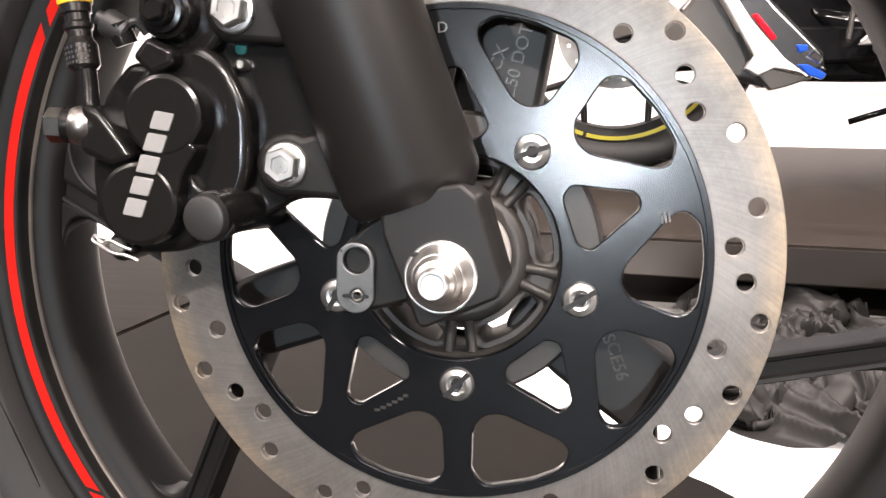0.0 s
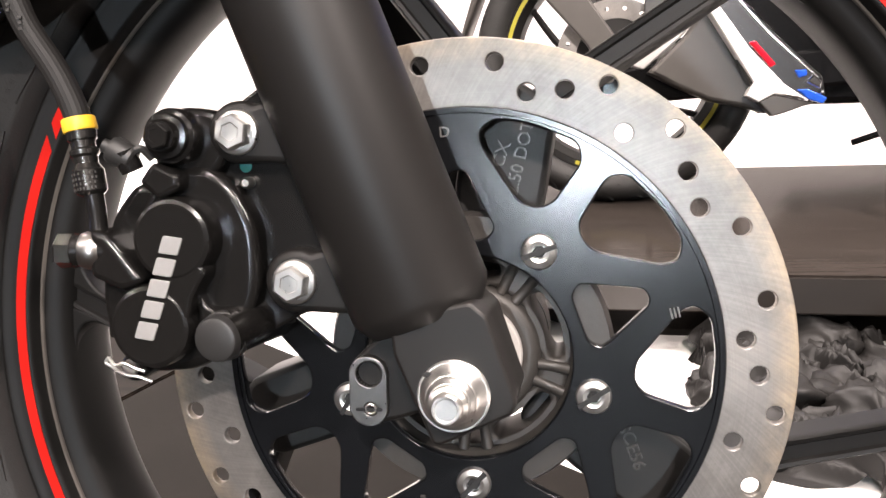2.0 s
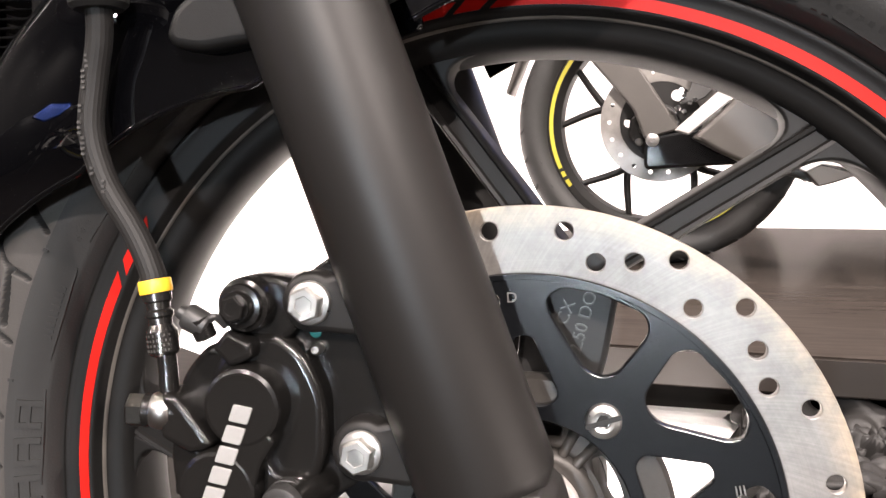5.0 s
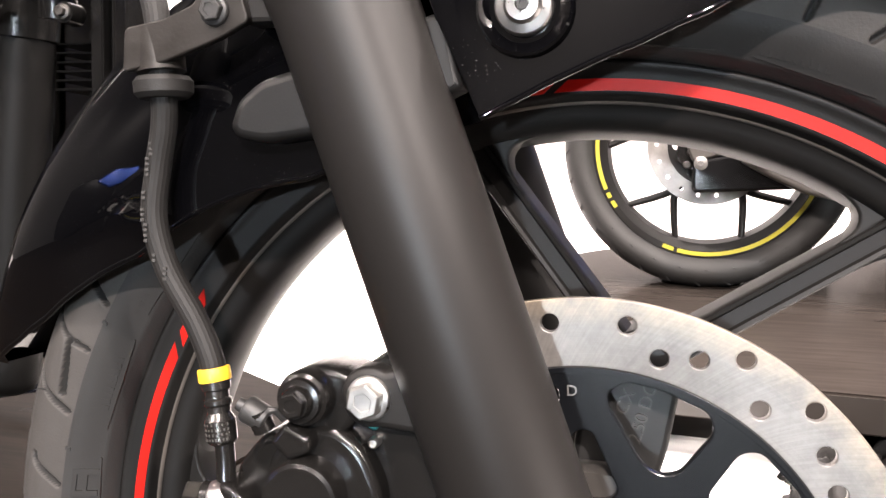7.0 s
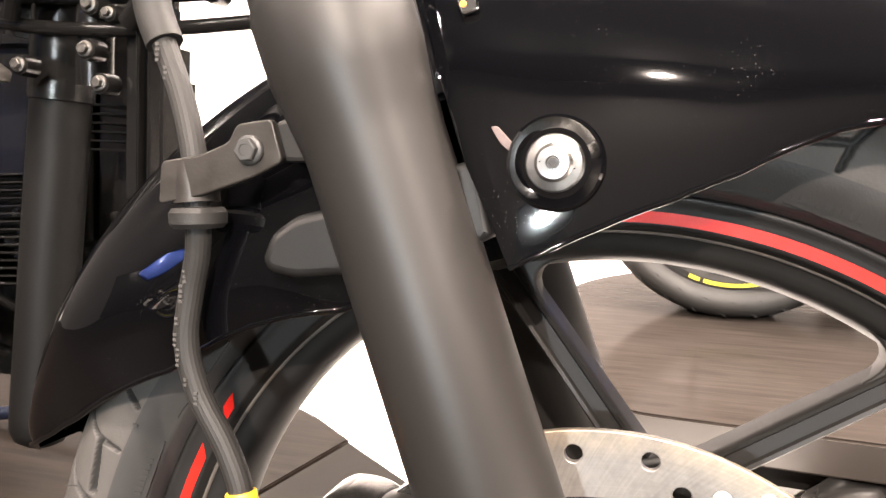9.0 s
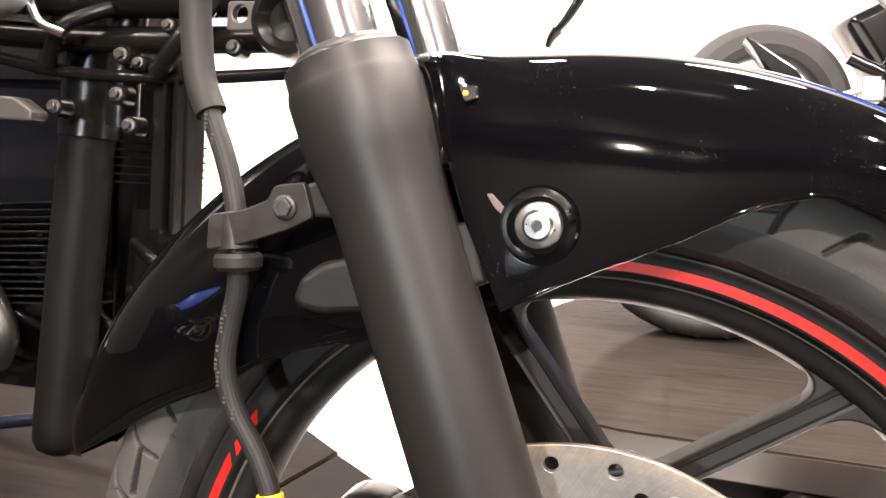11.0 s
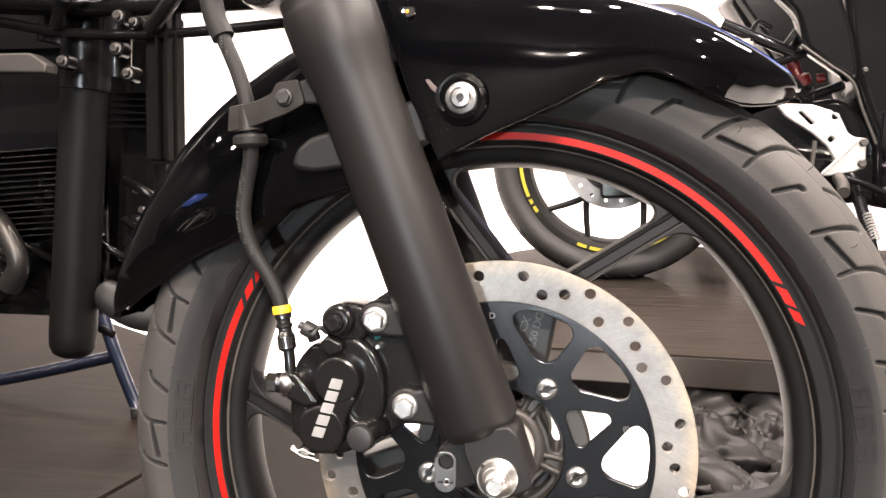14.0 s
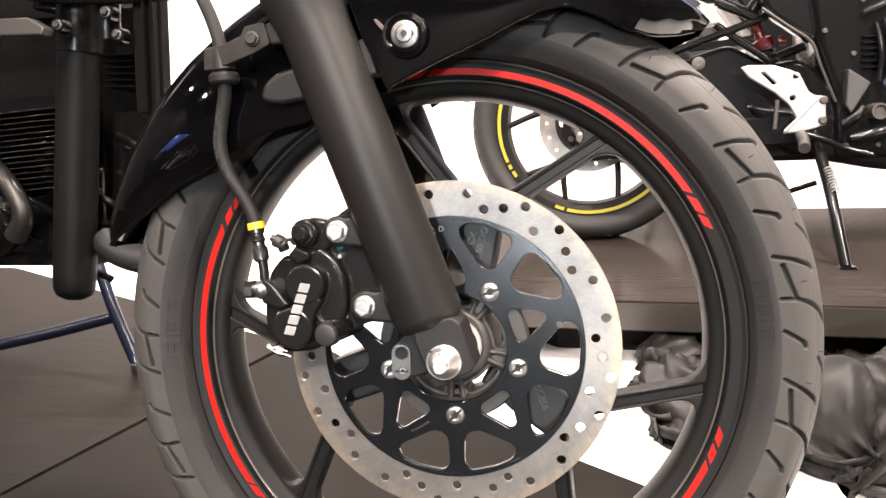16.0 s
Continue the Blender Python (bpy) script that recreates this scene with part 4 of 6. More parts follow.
for z in (0.3285, 0.3205):
    part("pad_tab", plate([rounded([(-0.1425, z - 0.0032), (-0.134, z - 0.0045), (-0.134, z + 0.0035), (-0.1425, z + 0.0025)], 0.0015)], -0.095, -0.070, 0.001), CALIPER, caliper)
part("back_half", plate([rounded([(-0.134, 0.345), (-0.124, 0.375), (-0.100, 0.384), (-0.082, 0.366), (-0.080, 0.338), (-0.098, 0.309), (-0.128, 0.306)], 0.008)], -0.040, -0.018, 0.004, 2), CALIPER, caliper, angle=50)
# inlet arm, union bolt and eye
part("inlet_arm", plate([rounded([(-0.1432, 0.3545), (-0.1427, 0.3630), (-0.1351, 0.3612), (-0.1254, 0.3491), (-0.1205, 0.3425), (-0.1250, 0.3395), (-0.1302, 0.3381), (-0.1435, 0.3439)], 0.0025)], -0.105, -0.080, 0.003, 3), CALIPER, caliper, angle=45)
part("body_web", plate([rounded([(-0.1430, 0.3627), (-0.1385, 0.3705), (-0.1300, 0.3800), (-0.1150, 0.3800), (-0.1150, 0.3480), (-0.1400, 0.3420)], 0.004)], -0.0900, -0.055, 0.004, 3), CALIPER, caliper, angle=50)
part("lower_web", plate([rounded([(-0.1433, 0.3445), (-0.1302, 0.3385), (-0.1240, 0.3300), (-0.1340, 0.3120), (-0.1420, 0.3170), (-0.1440, 0.3330)], 0.004)], -0.0960, -0.060, 0.003, 3), CALIPER, caliper, angle=50)
union = part("union_bolt", turned([(0.0001, -0.004), (0.0068, -0.004), (0.0070, 0.0045), (0.0052, 0.0055), (0.0068, 0.0062), (0.0071, 0.0120), (0.0060, 0.0128), (0.0001, 0.0128)], (-0.1395, -0.0985, 0.3540), (-1, -0.18, 0.02), 32), CALIPER, caliper, "dark steel union bolt with washers", angle=28)
hexagon_bm = hexagon((-0.1518, -0.1007, 0.3540), (-1, -0.18, 0.02), 0.0122, 0, 0.0066, turn=5)
part("banjo_eye", turned([(0.0045, -0.0058), (0.0068, -0.0045), (0.0078, -0.0015), (0.0078, 0.0015), (0.0068, 0.0045), (0.0045, 0.0058)], (-0.1445, -0.0994, 0.3540), (-1, -0.18, 0.02), 36), material("dark_bright_steel", (0.40, 0.38, 0.36), 0.3, 1.0, mottle=0.2, mottle_scale=150), union, "dark shiny banjo eye", angle=50)
part("union_head", hexagon_bm, material("dark_zinc", (0.13, 0.122, 0.112), 0.3, 1.0, mottle=0.3, mottle_scale=150), union, angle=20)
bleed = part("bleed_nipple", tube([(-0.1235, -0.102, 0.3855), (-0.126, -0.104, 0.3935)], 0.0045, 20, 1), CALIPER, caliper, "black rubber-capped bleed nipple")
part("cap", turned([(0.0042, 0.0), (0.0054, 0.001), (0.0056, 0.009), (0.0048, 0.0105), (0.0030, 0.0108), (0.0026, 0.0135), (0.0001, 0.0138)], (-0.1225, -0.102, 0.3895), (-0.8, -0.15, 0.45), 24), PLASTIC, bleed)
part("cap_strap", tube([(-0.123, -0.104, 0.392), (-0.119, -0.103, 0.394), (-0.116, -0.100, 0.390)], 0.0016, 8), PLASTIC, bleed)
# split pin through the pad pin
ppin = part("pad_pin", turned([(0.0001, 0), (0.0032, 0), (0.0034, -0.002), (0.0034, -0.020)], (-0.1320, -0.099, 0.3058), (0, -1, 0.0), 20), ZINC, caliper, "small steel pad pin with split clip")
for pts in (((-0.1395, -0.1015, 0.3105), (-0.1365, -0.102, 0.3075), (-0.1325, -0.1025, 0.3085), (-0.1285, -0.102, 0.3065), (-0.1245, -0.101, 0.3050)), ((-0.1385, -0.1015, 0.3070), (-0.1350, -0.102, 0.3050), (-0.1310, -0.1025, 0.3035), (-0.1270, -0.102, 0.3030), (-0.1215, -0.101, 0.3008)), ((-0.1395, -0.1015, 0.3105), (-0.1408, -0.1015, 0.3085), (-0.1385, -0.1015, 0.3070))):
    part("split_wire", tube(pts, 0.0007, 8), ZINC, ppin)
part("pin_lug", plate([circle(-0.131, 0.3055, 0.006, 20)], -0.097, -0.07, 0.001), CALIPER, caliper)

# brake line: banjo pipe, crimp sleeve, band, hose, upper sleeve
hose = part("brake_hose", tube([(-0.1495, -0.0945, 0.402), (-0.1515, -0.094, 0.411), (-0.159, -0.093, 0.426), (-0.1725, -0.092, 0.447), (-0.1785, -0.092, 0.468), (-0.1765, -0.092, 0.489), (-0.1725, -0.094, 0.506), (-0.1715, -0.096, 0.521), (-0.1742, -0.095, 0.546),
                                 (-0.183, -0.090, 0.569), (-0.195, -0.085, 0.592), (-0.203, -0.082, 0.609), (-0.208, -0.080, 0.634), (-0.209, -0.080, 0.660), (-0.204, -0.080, 0.720)], 0.0052, 40, 8, ribs=1), HOSE, bike, "ribbed grey-black rubber brake hose", angle=20)
part("banjo_pipe", tube([(-0.1395, -0.0975, 0.354), (-0.1425, -0.0975, 0.361), (-0.1434, -0.0965, 0.369), (-0.1446, -0.096, 0.378)], 0.0040, 20), CALIPER, hose)
part("crimp_sleeve", turned([(0.0035, -0.001), (0.0054, 0.0), (0.0063, 0.0012), (0.0064, 0.0095), (0.0056, 0.0108), (0.0047, 0.0125), (0.0048, 0.0150), (0.0057, 0.0160), (0.0058, 0.0178), (0.0048, 0.0188), (0.0049, 0.0215), (0.0058, 0.0222), (0.0060, 0.0258), (0.0052, 0.0262)], (-0.1452, -0.0958, 0.3765), (-0.155, 0.05, 1), 40),
     material("dark_crimped_steel", (0.10, 0.095, 0.09), 0.22, 0.9, mottle=0.3, mottle_scale=120), hose, "dark crimped steel hose end", angle=28)
for k, (h, n) in enumerate(((0.0022, 9), (0.0042, 7), (0.0062, 8), (0.0082, 6))):
    for j in range(n):
        a = radians(-150 + 120 * j / n + 5 * k)
        b = box(-0.0003, 0.0003, -0.0001, 0.0001, -0.0005, 0.0005)
        q = Vector((0, 0, 1)).rotation_difference(Vector((-0.155, 0.05, 1))).to_matrix()
        for v in b.verts:
            rr, zz = 0.00642 + v.co.y, h + v.co.z
            aa = a + v.co.x / 0.0064
            v.co = Vector((-0.1452, -0.0958, 0.3765)) + q @ Vector((rr * math.cos(aa), rr * math.sin(aa), zz))
        part("print_bar", b, GREYINK, hose, smooth=False)
part("yellow_band", turned([(0.0053, 0.0), (0.0066, 0.0003), (0.0068, 0.0012), (0.0067, 0.0050), (0.0064, 0.0057), (0.0053, 0.0058)], (-0.1491, -0.0945, 0.4015), (-0.20, 0.03, 1), 40), BANDY, hose, "bright yellow plastic band", angle=28)
part("upper_sleeve", tube([(-0.1955, -0.0845, 0.5935), (-0.2035, -0.082, 0.610), (-0.208, -0.080, 0.634), (-0.209, -0.080, 0.660), (-0.204, -0.080, 0.725)], 0.0080, 28), HOSE, hose, "smooth black hose sleeve")
# printed marks along the hose
MARKS = [(-0.1735, 0.5015), (-0.1750, 0.4935), (-0.1768, 0.4850), (-0.1786, 0.4755), (-0.1792, 0.4665), (-0.1778, 0.4580), (-0.1740, 0.4500), (-0.1690, 0.4425), (-0.1800, 0.5590), (-0.1835, 0.5680), (-0.1885, 0.5775), (-0.1925, 0.5850)]
for i, (x, z) in enumerate(MARKS):
    for j in range(2 + i % 3):
        part("print_bar", box(x - 0.0022, x - 0.0006, -0.0978 + 0.005 * (z > 0.55) , -0.0970 + 0.005 * (z > 0.55), z + 0.0022 * j, z + 0.0022 * j + 0.0011), GREYINK, hose, smooth=False)

# hose clamp on the fork leg
CLAMP = [(-0.1845, 0.5260), (-0.1835, 0.5435), (-0.1660, 0.5465), (-0.1530, 0.5520), (-0.1500, 0.5590), (-0.1345, 0.5615), (-0.1295, 0.5450), (-0.1420, 0.5385), (-0.1560, 0.5335), (-0.1660, 0.5300)]
clampo = part("hose_clamp", plate([rounded(CLAMP, 0.0025)], -0.1045, -0.1000, 0.0008, 2), CLAMPM, bike, "pressed black steel hose clamp", angle=45)
part("clamp_wrap", tube([(-0.1725, -0.0955, 0.527), (-0.1735, -0.0952, 0.535), (-0.1745, -0.0948, 0.5435)], 0.0098, 28, 3), CLAMPM, clampo)
part("grommet", turned([(0.005, -0.001), (0.0098, -0.001), (0.0118, 0.001), (0.0120, 0.0055), (0.0105, 0.0075), (0.005, 0.0078)], (-0.1712, -0.0958, 0.5175), (-0.06, 0, 1), 28), HOSE, clampo, "rubber grommet", angle=30)
flange_bolt("clamp_bolt", (-0.1435, -0.1045, 0.5490), (0, -1, 0), 0.0082, clampo, 0.0060, 0.0052, mat=PLASTIC, turn=8, label="black hexagon clamp bolt")
part("clamp_boss", plate([rounded([(-0.136, 0.545), (-0.136, 0.5605), (-0.118, 0.566), (-0.110, 0.545)], 0.003)], -0.1000, -0.085, 0.002), FORK, leg)

# ------------------------------------------------------------------ fender


def table(rows, a):
    xs, ys = zip(*rows)
    return float(np.interp(a, xs, ys))


LOWER = [(51.5, 0.330), (52.5, 0.318), (54, 0.306), (57, 0.293), (61, 0.287), (66, 0.2865), (70.3, 0.285), (75, 0.272), (81, 0.250), (86, 0.237), (91.8, 0.226), (97, 0.2175), (100.9, 0.2125), (102.2, 0.2350), (103.4, 0.2560), (103.9, 0.2830), (104.3, 0.3120), (104.7, 0.3270), (105.2, 0.3310), (109.4, 0.3310), (110.2, 0.2800), (111, 0.2130), (121, 0.2165), (127, 0.2265), (134.5, 0.2375), (142.4, 0.2470), (150, 0.2680), (156.3, 0.2870), (160.8, 0.3060), (163.5, 0.320), (165.5, 0.333)]
HALF = [(51.5, 0.012), (52.5, 0.030), (54, 0.044), (57, 0.058), (61, 0.070), (66, 0.077), (72, 0.083), (80, 0.089), (90, 0.0940), (96, 0.0965), (104, 0.0995), (112, 0.090), (125, 0.087), (140, 0.080), (150, 0.068), (158, 0.050), (162, 0.038), (164.3, 0.028), (165.5, 0.018)]
BOXY = [(83, 0), (96, 0.45), (103.5, 1), (108.0, 1), (111.0, 0.0), (166, 0)]


def soft(rows, a, reach):
    """A table read with its kinks smoothed over some degrees."""
    return sum(table(rows, a + d * reach) * k for d, k in ((-1, 1), (-0.66, 2), (-0.33, 3), (0, 3), (0.33, 3), (0.66, 2), (1, 1))) / 15


SPAN = [(51.5, 0.324), (57, 0.295), (66, 0.285), (80, 0.258), (95, 0.232), (110, 0.222), (125, 0.226), (140, 0.243), (152, 0.266), (160, 0.294), (165.5, 0.325)]


def fender_mesh():
    bm = bmesh.new()
    rows = []
    for a in np.concatenate([np.linspace(51.5, 60, 22), np.linspace(60.6, 100, 60), np.linspace(100.5, 111, 32), np.linspace(111.6, 156, 60), np.linspace(156.6, 165.5, 22)]):
        lo, virtual, w = soft(LOWER, a, 3.5) if 56 < a < 96 else table(LOWER, a), soft(SPAN, a, 5), soft(HALF, a, 4 if 60 < a < 158 else 0.8)
        rc = 0.337
        sec = [(1.0, 0.0), (0.995, 0.19), (0.972, 0.37), (0.925, 0.54), (0.85, 0.69), (0.745, 0.81), (0.615, 0.895), (0.46, 0.955), (0.30, 0.988), (0.15, 1.0), (0.0, 0.995)]
        square = [1.0, 1.0, 1.0, 1.0, 0.998, 0.995, 0.985, 0.94, 0.50, 0.22, 0.0]
        boxy = soft(BOXY, a, 2)
        half = []
        for (f, g), f2 in zip(sec, square):
            f = f + (f2 - f) * boxy
            r = virtual + (rc - virtual) * f
            if f < 0.5:
                base = virtual + (rc - virtual) * 0.5
                r = lo + (base - lo) * f / 0.5
            half.append((r, w * g))
        out = [(r, -y) for r, y in half[::-1]] + half[1:]
        inner = [(r - 0.0025, y * 0.965) for r, y in out[::-1]]
        inner[0] = (out[-1][0], out[-1][1] * 0.965)
        inner[-1] = (out[0][0], out[0][1] * 0.965)
        ca, sa = math.cos(radians(a)), math.sin(radians(a))
        rows.append([bm.verts.new((r * ca, y, 0.30 + r * sa)) for r, y in out + inner])
    m = len(rows[0])
    for p, q in zip(rows, rows[1:]):
        for j in range(m):
            k = (j + 1) % m
            bm.faces.new((p[j], p[k], q[k], q[j]))
    bm.faces.new(rows[0])
    bm.faces.new(rows[-1][::-1])
    bmesh.ops.recalc_face_normals(bm, faces=bm.faces)
    return bm


fender = part("front_fender", fender_mesh(), GLOSS, bike, "dusty gloss-black front fender", angle=45)
bead = [(table(LOWER, a) * math.cos(radians(a)), -soft(HALF, a, 4 if 60 < a < 158 else 0.8) * 0.985, 0.30 + table(LOWER, a) * math.sin(radians(a))) for a in np.linspace(52.5, 100.9, 40)]
part("edge_bead", tube(bead, 0.0014, 10, 2), GLOSS, fender)
bead = [(table(LOWER, a) * math.cos(radians(a)), -soft(HALF, a, 4 if 60 < a < 158 else 0.8) * 0.985, 0.30 + table(LOWER, a) * math.sin(radians(a))) for a in np.linspace(111, 165, 40)]
part("edge_bead", tube(bead, 0.0014, 10, 2), GLOSS, fender)
FB = (-0.0242, 0.5480)
part("bolt_recess", lathe([(0.0001, -0.0988), (0.0128, -0.0988), (0.0150, -0.0996), (0.0166, -0.1012), (0.0176, -0.1006), (0.0180, -0.0960)], 48, Vector((FB[0], 0, FB[1]))), GLOSS, fender, angle=30)
fb = part("fender_bolt", lathe([(0.0001, -0.1052), (0.0022, -0.1052), (0.0026, -0.1060), (0.0058, -0.1058), (0.0064, -0.1046), (0.0070, -0.1040), (0.0100, -0.1032), (0.0106, -0.1022), (0.0106, -0.0985)], 48, Vector((FB[0], 0, FB[1]))), DULLZ, fender, "dull zinc fender bolt with wide washer", angle=25)
part("socket", hexagon((FB[0], -0.1053, FB[1]), (0, -1, 0), 0.004, 0, 0.0004), HOLE, fb)
part("trim_clip", plate([rounded([(-0.0645, 0.6085), (-0.0560, 0.6085), (-0.0550, 0.6030), (-0.0615, 0.6010)], 0.0015)], -0.0992, -0.0950, 0.0010, 2), CHROME, fender, "small shiny trim clip")
part("clip_eye", plate([circle(-0.0610, 0.6050, 0.0013, 12)], -0.0998, -0.0990, 0.0002), AMBER, fender)
part("scuff", plate([rounded([(-0.0490, 0.5605), (-0.0465, 0.5610), (-0.0400, 0.5545), (-0.0412, 0.5515), (-0.0450, 0.5545)], 0.001)], -0.0988, -0.0975, 0.0003), material("scraped_pinkish_wax", (0.07, 0.045, 0.042), 0.4, mottle=0.5, mottle_scale=300), fender, "scraped pinkish smear beside the bolt")
part("fork_recess", plate([rounded([pol(0.215, 101.5), pol(0.332, 104.0), pol(0.332, 112.5), pol(0.215, 112.5)], 0.004)], -0.0645, -0.0620, 0.0006), GLOSS, fender, angle=45)
part("mount_tab", plate([rounded([(-0.1415, 0.505), (-0.138, 0.5155), (-0.128, 0.5235), (-0.105, 0.530), (-0.095, 0.503), (-0.126, 0.4985), (-0.138, 0.5005)], 0.004)], -0.0985, -0.0800, 0.004, 3), MATB, fender, "moulded black fender tab", angle=50)
part("mount_spacer", plate([rounded([(-0.0640, 0.5460), (-0.0545, 0.5490), (-0.0470, 0.5200), (-0.0550, 0.5160)], 0.002)], -0.0965, -0.0800, 0.003, 2), MATB, fender, "dark grey rubber mount pad", angle=50)

# ------------------------------------------------------------------ engine side of the motorcycle
engine = part("engine", box(-0.92, -0.50, 0.25, 0.46, 0.335, 0.475, 0.02), ENGINE, bike, "black engine with cooling fins")
part("cylinder", box(-0.82, -0.485, 0.255, 0.42, 0.46, 0.64, 0.012), ENGINE, engine)
for k in range(15):
    edge = -0.510 - 0.010 * ((k - 8) / 8) ** 2
    fin = plate([rounded([(-0.66, 0.20), (edge, 0.20), (edge + 0.012, 0.225), (edge + 0.012, 0.28), (-0.66, 0.28)], 0.006)], 0, 0.0017, 0.0004)
    fin.transform(Matrix.Translation((0, 0, 0.508 + 0.0067 * k)) @ Matrix.Rotation(radians(-4), 4, "Y") @ Matrix(((1, 0, 0, 0.0), (0, 0, 1, 0), (0, 1, 0, 0), (0, 0, 0, 1))))
    bmesh.ops.translate(fin, verts=fin.verts, vec=(0, 0, -0.036))
    bmesh.ops.recalc_face_normals(fin, faces=fin.faces)
    part("cooling_fin", fin, ENGINE, engine, angle=30)
for k in range(6):
    part("side_fin", box(-0.450, -0.408 + 0.001 * (k % 2), 0.195, 0.28, 0.552 + 0.0072 * k, 0.5536 + 0.0072 * k, 0.0005), ENGINE, engine, smooth=False)
part("clutch_cover", lathe([(0.0001, 0.205), (0.050, 0.207), (0.062, 0.214), (0.068, 0.225), (0.070, 0.26)], 48, Vector((-0.655, 0, 0.415))), ENGINE, engine, angle=35)
for a in range(0, 360, 60):
    flange_bolt("cover_bolt", (-0.655 + 0.060 * math.cos(radians(a)), 0.213, 0.415 + 0.060 * math.sin(radians(a))), (0, -1, 0), 0.007, engine, mat=GREYM)
part("coolant_pipe", tube([(-0.600, 0.20, 0.465), (-0.572, 0.19, 0.440), (-0.556, 0.19, 0.405), (-0.575, 0.20, 0.378)], [0.010, 0.013], 20), ALLOY, engine, "dull alloy coolant pipe")
for i in range(30):
    x, z = -0.60 + 0.20 * random.random(), 0.350 + 0.15 * random.random()
    if i % 3 == 0:
        part("engine_bolt", hexagon((x, 0.232, z), (0, -1, 0), 0.007, 0, 0.006, turn=i * 17), GREYM, engine, angle=20)
    elif i % 3 == 1:
        part("engine_lug", turned([(0.0001, 0.02), (0.006, 0.02), (0.008, 0.014), (0.008, -0.03)], (x, 0.235, z), (0, -1, 0), 16), ENGINE, engine)
    else:
        part("engine_hose", tube([(x - 0.03, 0.225, z), (x, 0.21, z - 0.012), (x + 0.022, 0.23, z - 0.03)], 0.0045, 10, 4), ENGINE, engine)
part("engine_front", box(-0.49, -0.418, 0.25, 0.30, 0.35, 0.655, 0.01), ENGINE, engine)
part("lower_hose", tube([(-0.46, 0.20, 0.372), (-0.425, 0.19, 0.356), (-0.395, 0.19, 0.352), (-0.365, 0.20, 0.366)], 0.017, 20), HOLE, engine)
exhaust = part("exhaust_pipe", turned([(0.0001, 0), (0.012, 0.0015), (0.020, 0.006), (0.0238, 0.014), (0.0245, 0.03), (0.0240, 0.26), (0.0225, 0.48)], (-0.4915, 0.185, 0.303), (0.075, 0.0, 1), 40), PIPE, bike, "matte dark exhaust pipe with closed end", angle=50)
part("pipe_collar", turned([(0.0242, 0.0), (0.0258, 0.001), (0.0262, 0.010), (0.0262, 0.09), (0.024, 0.092)], (-0.4700, 0.185, 0.590), (0.075, 0.0, 1), 40), ENGINE, exhaust, "gloss black pipe collar", angle=40)
radiator = part("radiator", box(-0.376, -0.345, 0.135, 0.165, 0.512, 0.66, 0.005), ENGINE, bike, "black radiator side tank")
for k in range(3):
    part("radiator_rail", box(-0.358 + 0.010 * k, -0.3555 + 0.010 * k, 0.124, 0.137, 0.515, 0.66, 0.001), ENGINE, radiator)
# frame tubes, stays and clutter above the engine
frame_ = part("frame", tube([(-0.60, 0.13, 0.662), (-0.53, 0.13, 0.653), (-0.459, 0.13, 0.641), (-0.386, 0.13, 0.637), (-0.315, 0.13, 0.6385), (-0.225, 0.13, 0.645)], 0.0052, 16), ENGINE, bike, "black lower frame and fairing stays")
for p, c, q, r in (((-0.60, 0.14, 0.678), (-0.42, 0.14, 0.668), (-0.22, 0.13, 0.669), 0.011), ((-0.62, 0.13, 0.708), (-0.40, 0.13, 0.700), (-0.20, 0.13, 0.702), 0.017), ((-0.60, 0.16, 0.745), (-0.40, 0.16, 0.74), (-0.18, 0.16, 0.735), 0.022), ((-0.50, 0.2, 0.64), (-0.49, 0.2, 0.70), (-0.47, 0.2, 0.80), 0.03), ((-0.415, 0.155, 0.60), (-0.41, 0.15, 0.66), (-0.40, 0.15, 0.72), 0.014), ((-0.36, 0.12, 0.640), (-0.33, 0.11, 0.668), (-0.31, 0.12, 0.70), 0.008), ((-0.46, 0.12, 0.645), (-0.44, 0.11, 0.672), (-0.40, 0.12, 0.69), 0.006)):
    part("frame_member", tube([p, c, q], r, 16, 5), ENGINE, frame_)
for i, (x, z, w) in enumerate(((-0.453, 0.611, 0.0068), (-0.396, 0.622, 0.0070), (-0.384, 0.598, 0.0068), (-0.393, 0.653, 0.0068), (-0.296, 0.660, 0.0066), (-0.377, 0.647, 0.0054), (-0.352, 0.676, 0.0056))):
    flange_bolt("frame_bolt", (x, 0.120, z), (0.1, -1, 0.05), w, frame_, w * 0.85, 0.006, mat=ALLOY, turn=i * 13, label="steel bolt")
    part("bolt_boss", turned([(0.0001, 0.0), (w * 1.1, 0.0), (w * 1.15, -0.003), (w * 1.2, -0.014)], (x, 0.1205, z), (0, -1, 0), 20), ENGINE, frame_)
part("fairing_blade", plate([rounded([(-0.60, 0.612), (-0.505, 0.616), (-0.471, 0.616), (-0.453, 0.605), (-0.455, 0.597), (-0.505, 0.598), (-0.60, 0.592)], 0.003)], 0.095, 0.115, 0.002), GREYM, frame_, "dark grey fairing blade")
part("fairing_panel", plate([rounded([(-0.60, 0.715), (-0.500, 0.712), (-0.449, 0.689), (-0.460, 0.678), (-0.481, 0.672), (-0.60, 0.655)], 0.006)], 0.06, 0.09, 0.005), SILVER, frame_, "pale silver fairing corner")
part("chrome_loop", tube([(-0.462, 0.10, 0.695), (-0.455, 0.095, 0.684), (-0.446, 0.095, 0.672), (-0.430, 0.10, 0.665)], 0.0035, 12), CHROME, frame_)
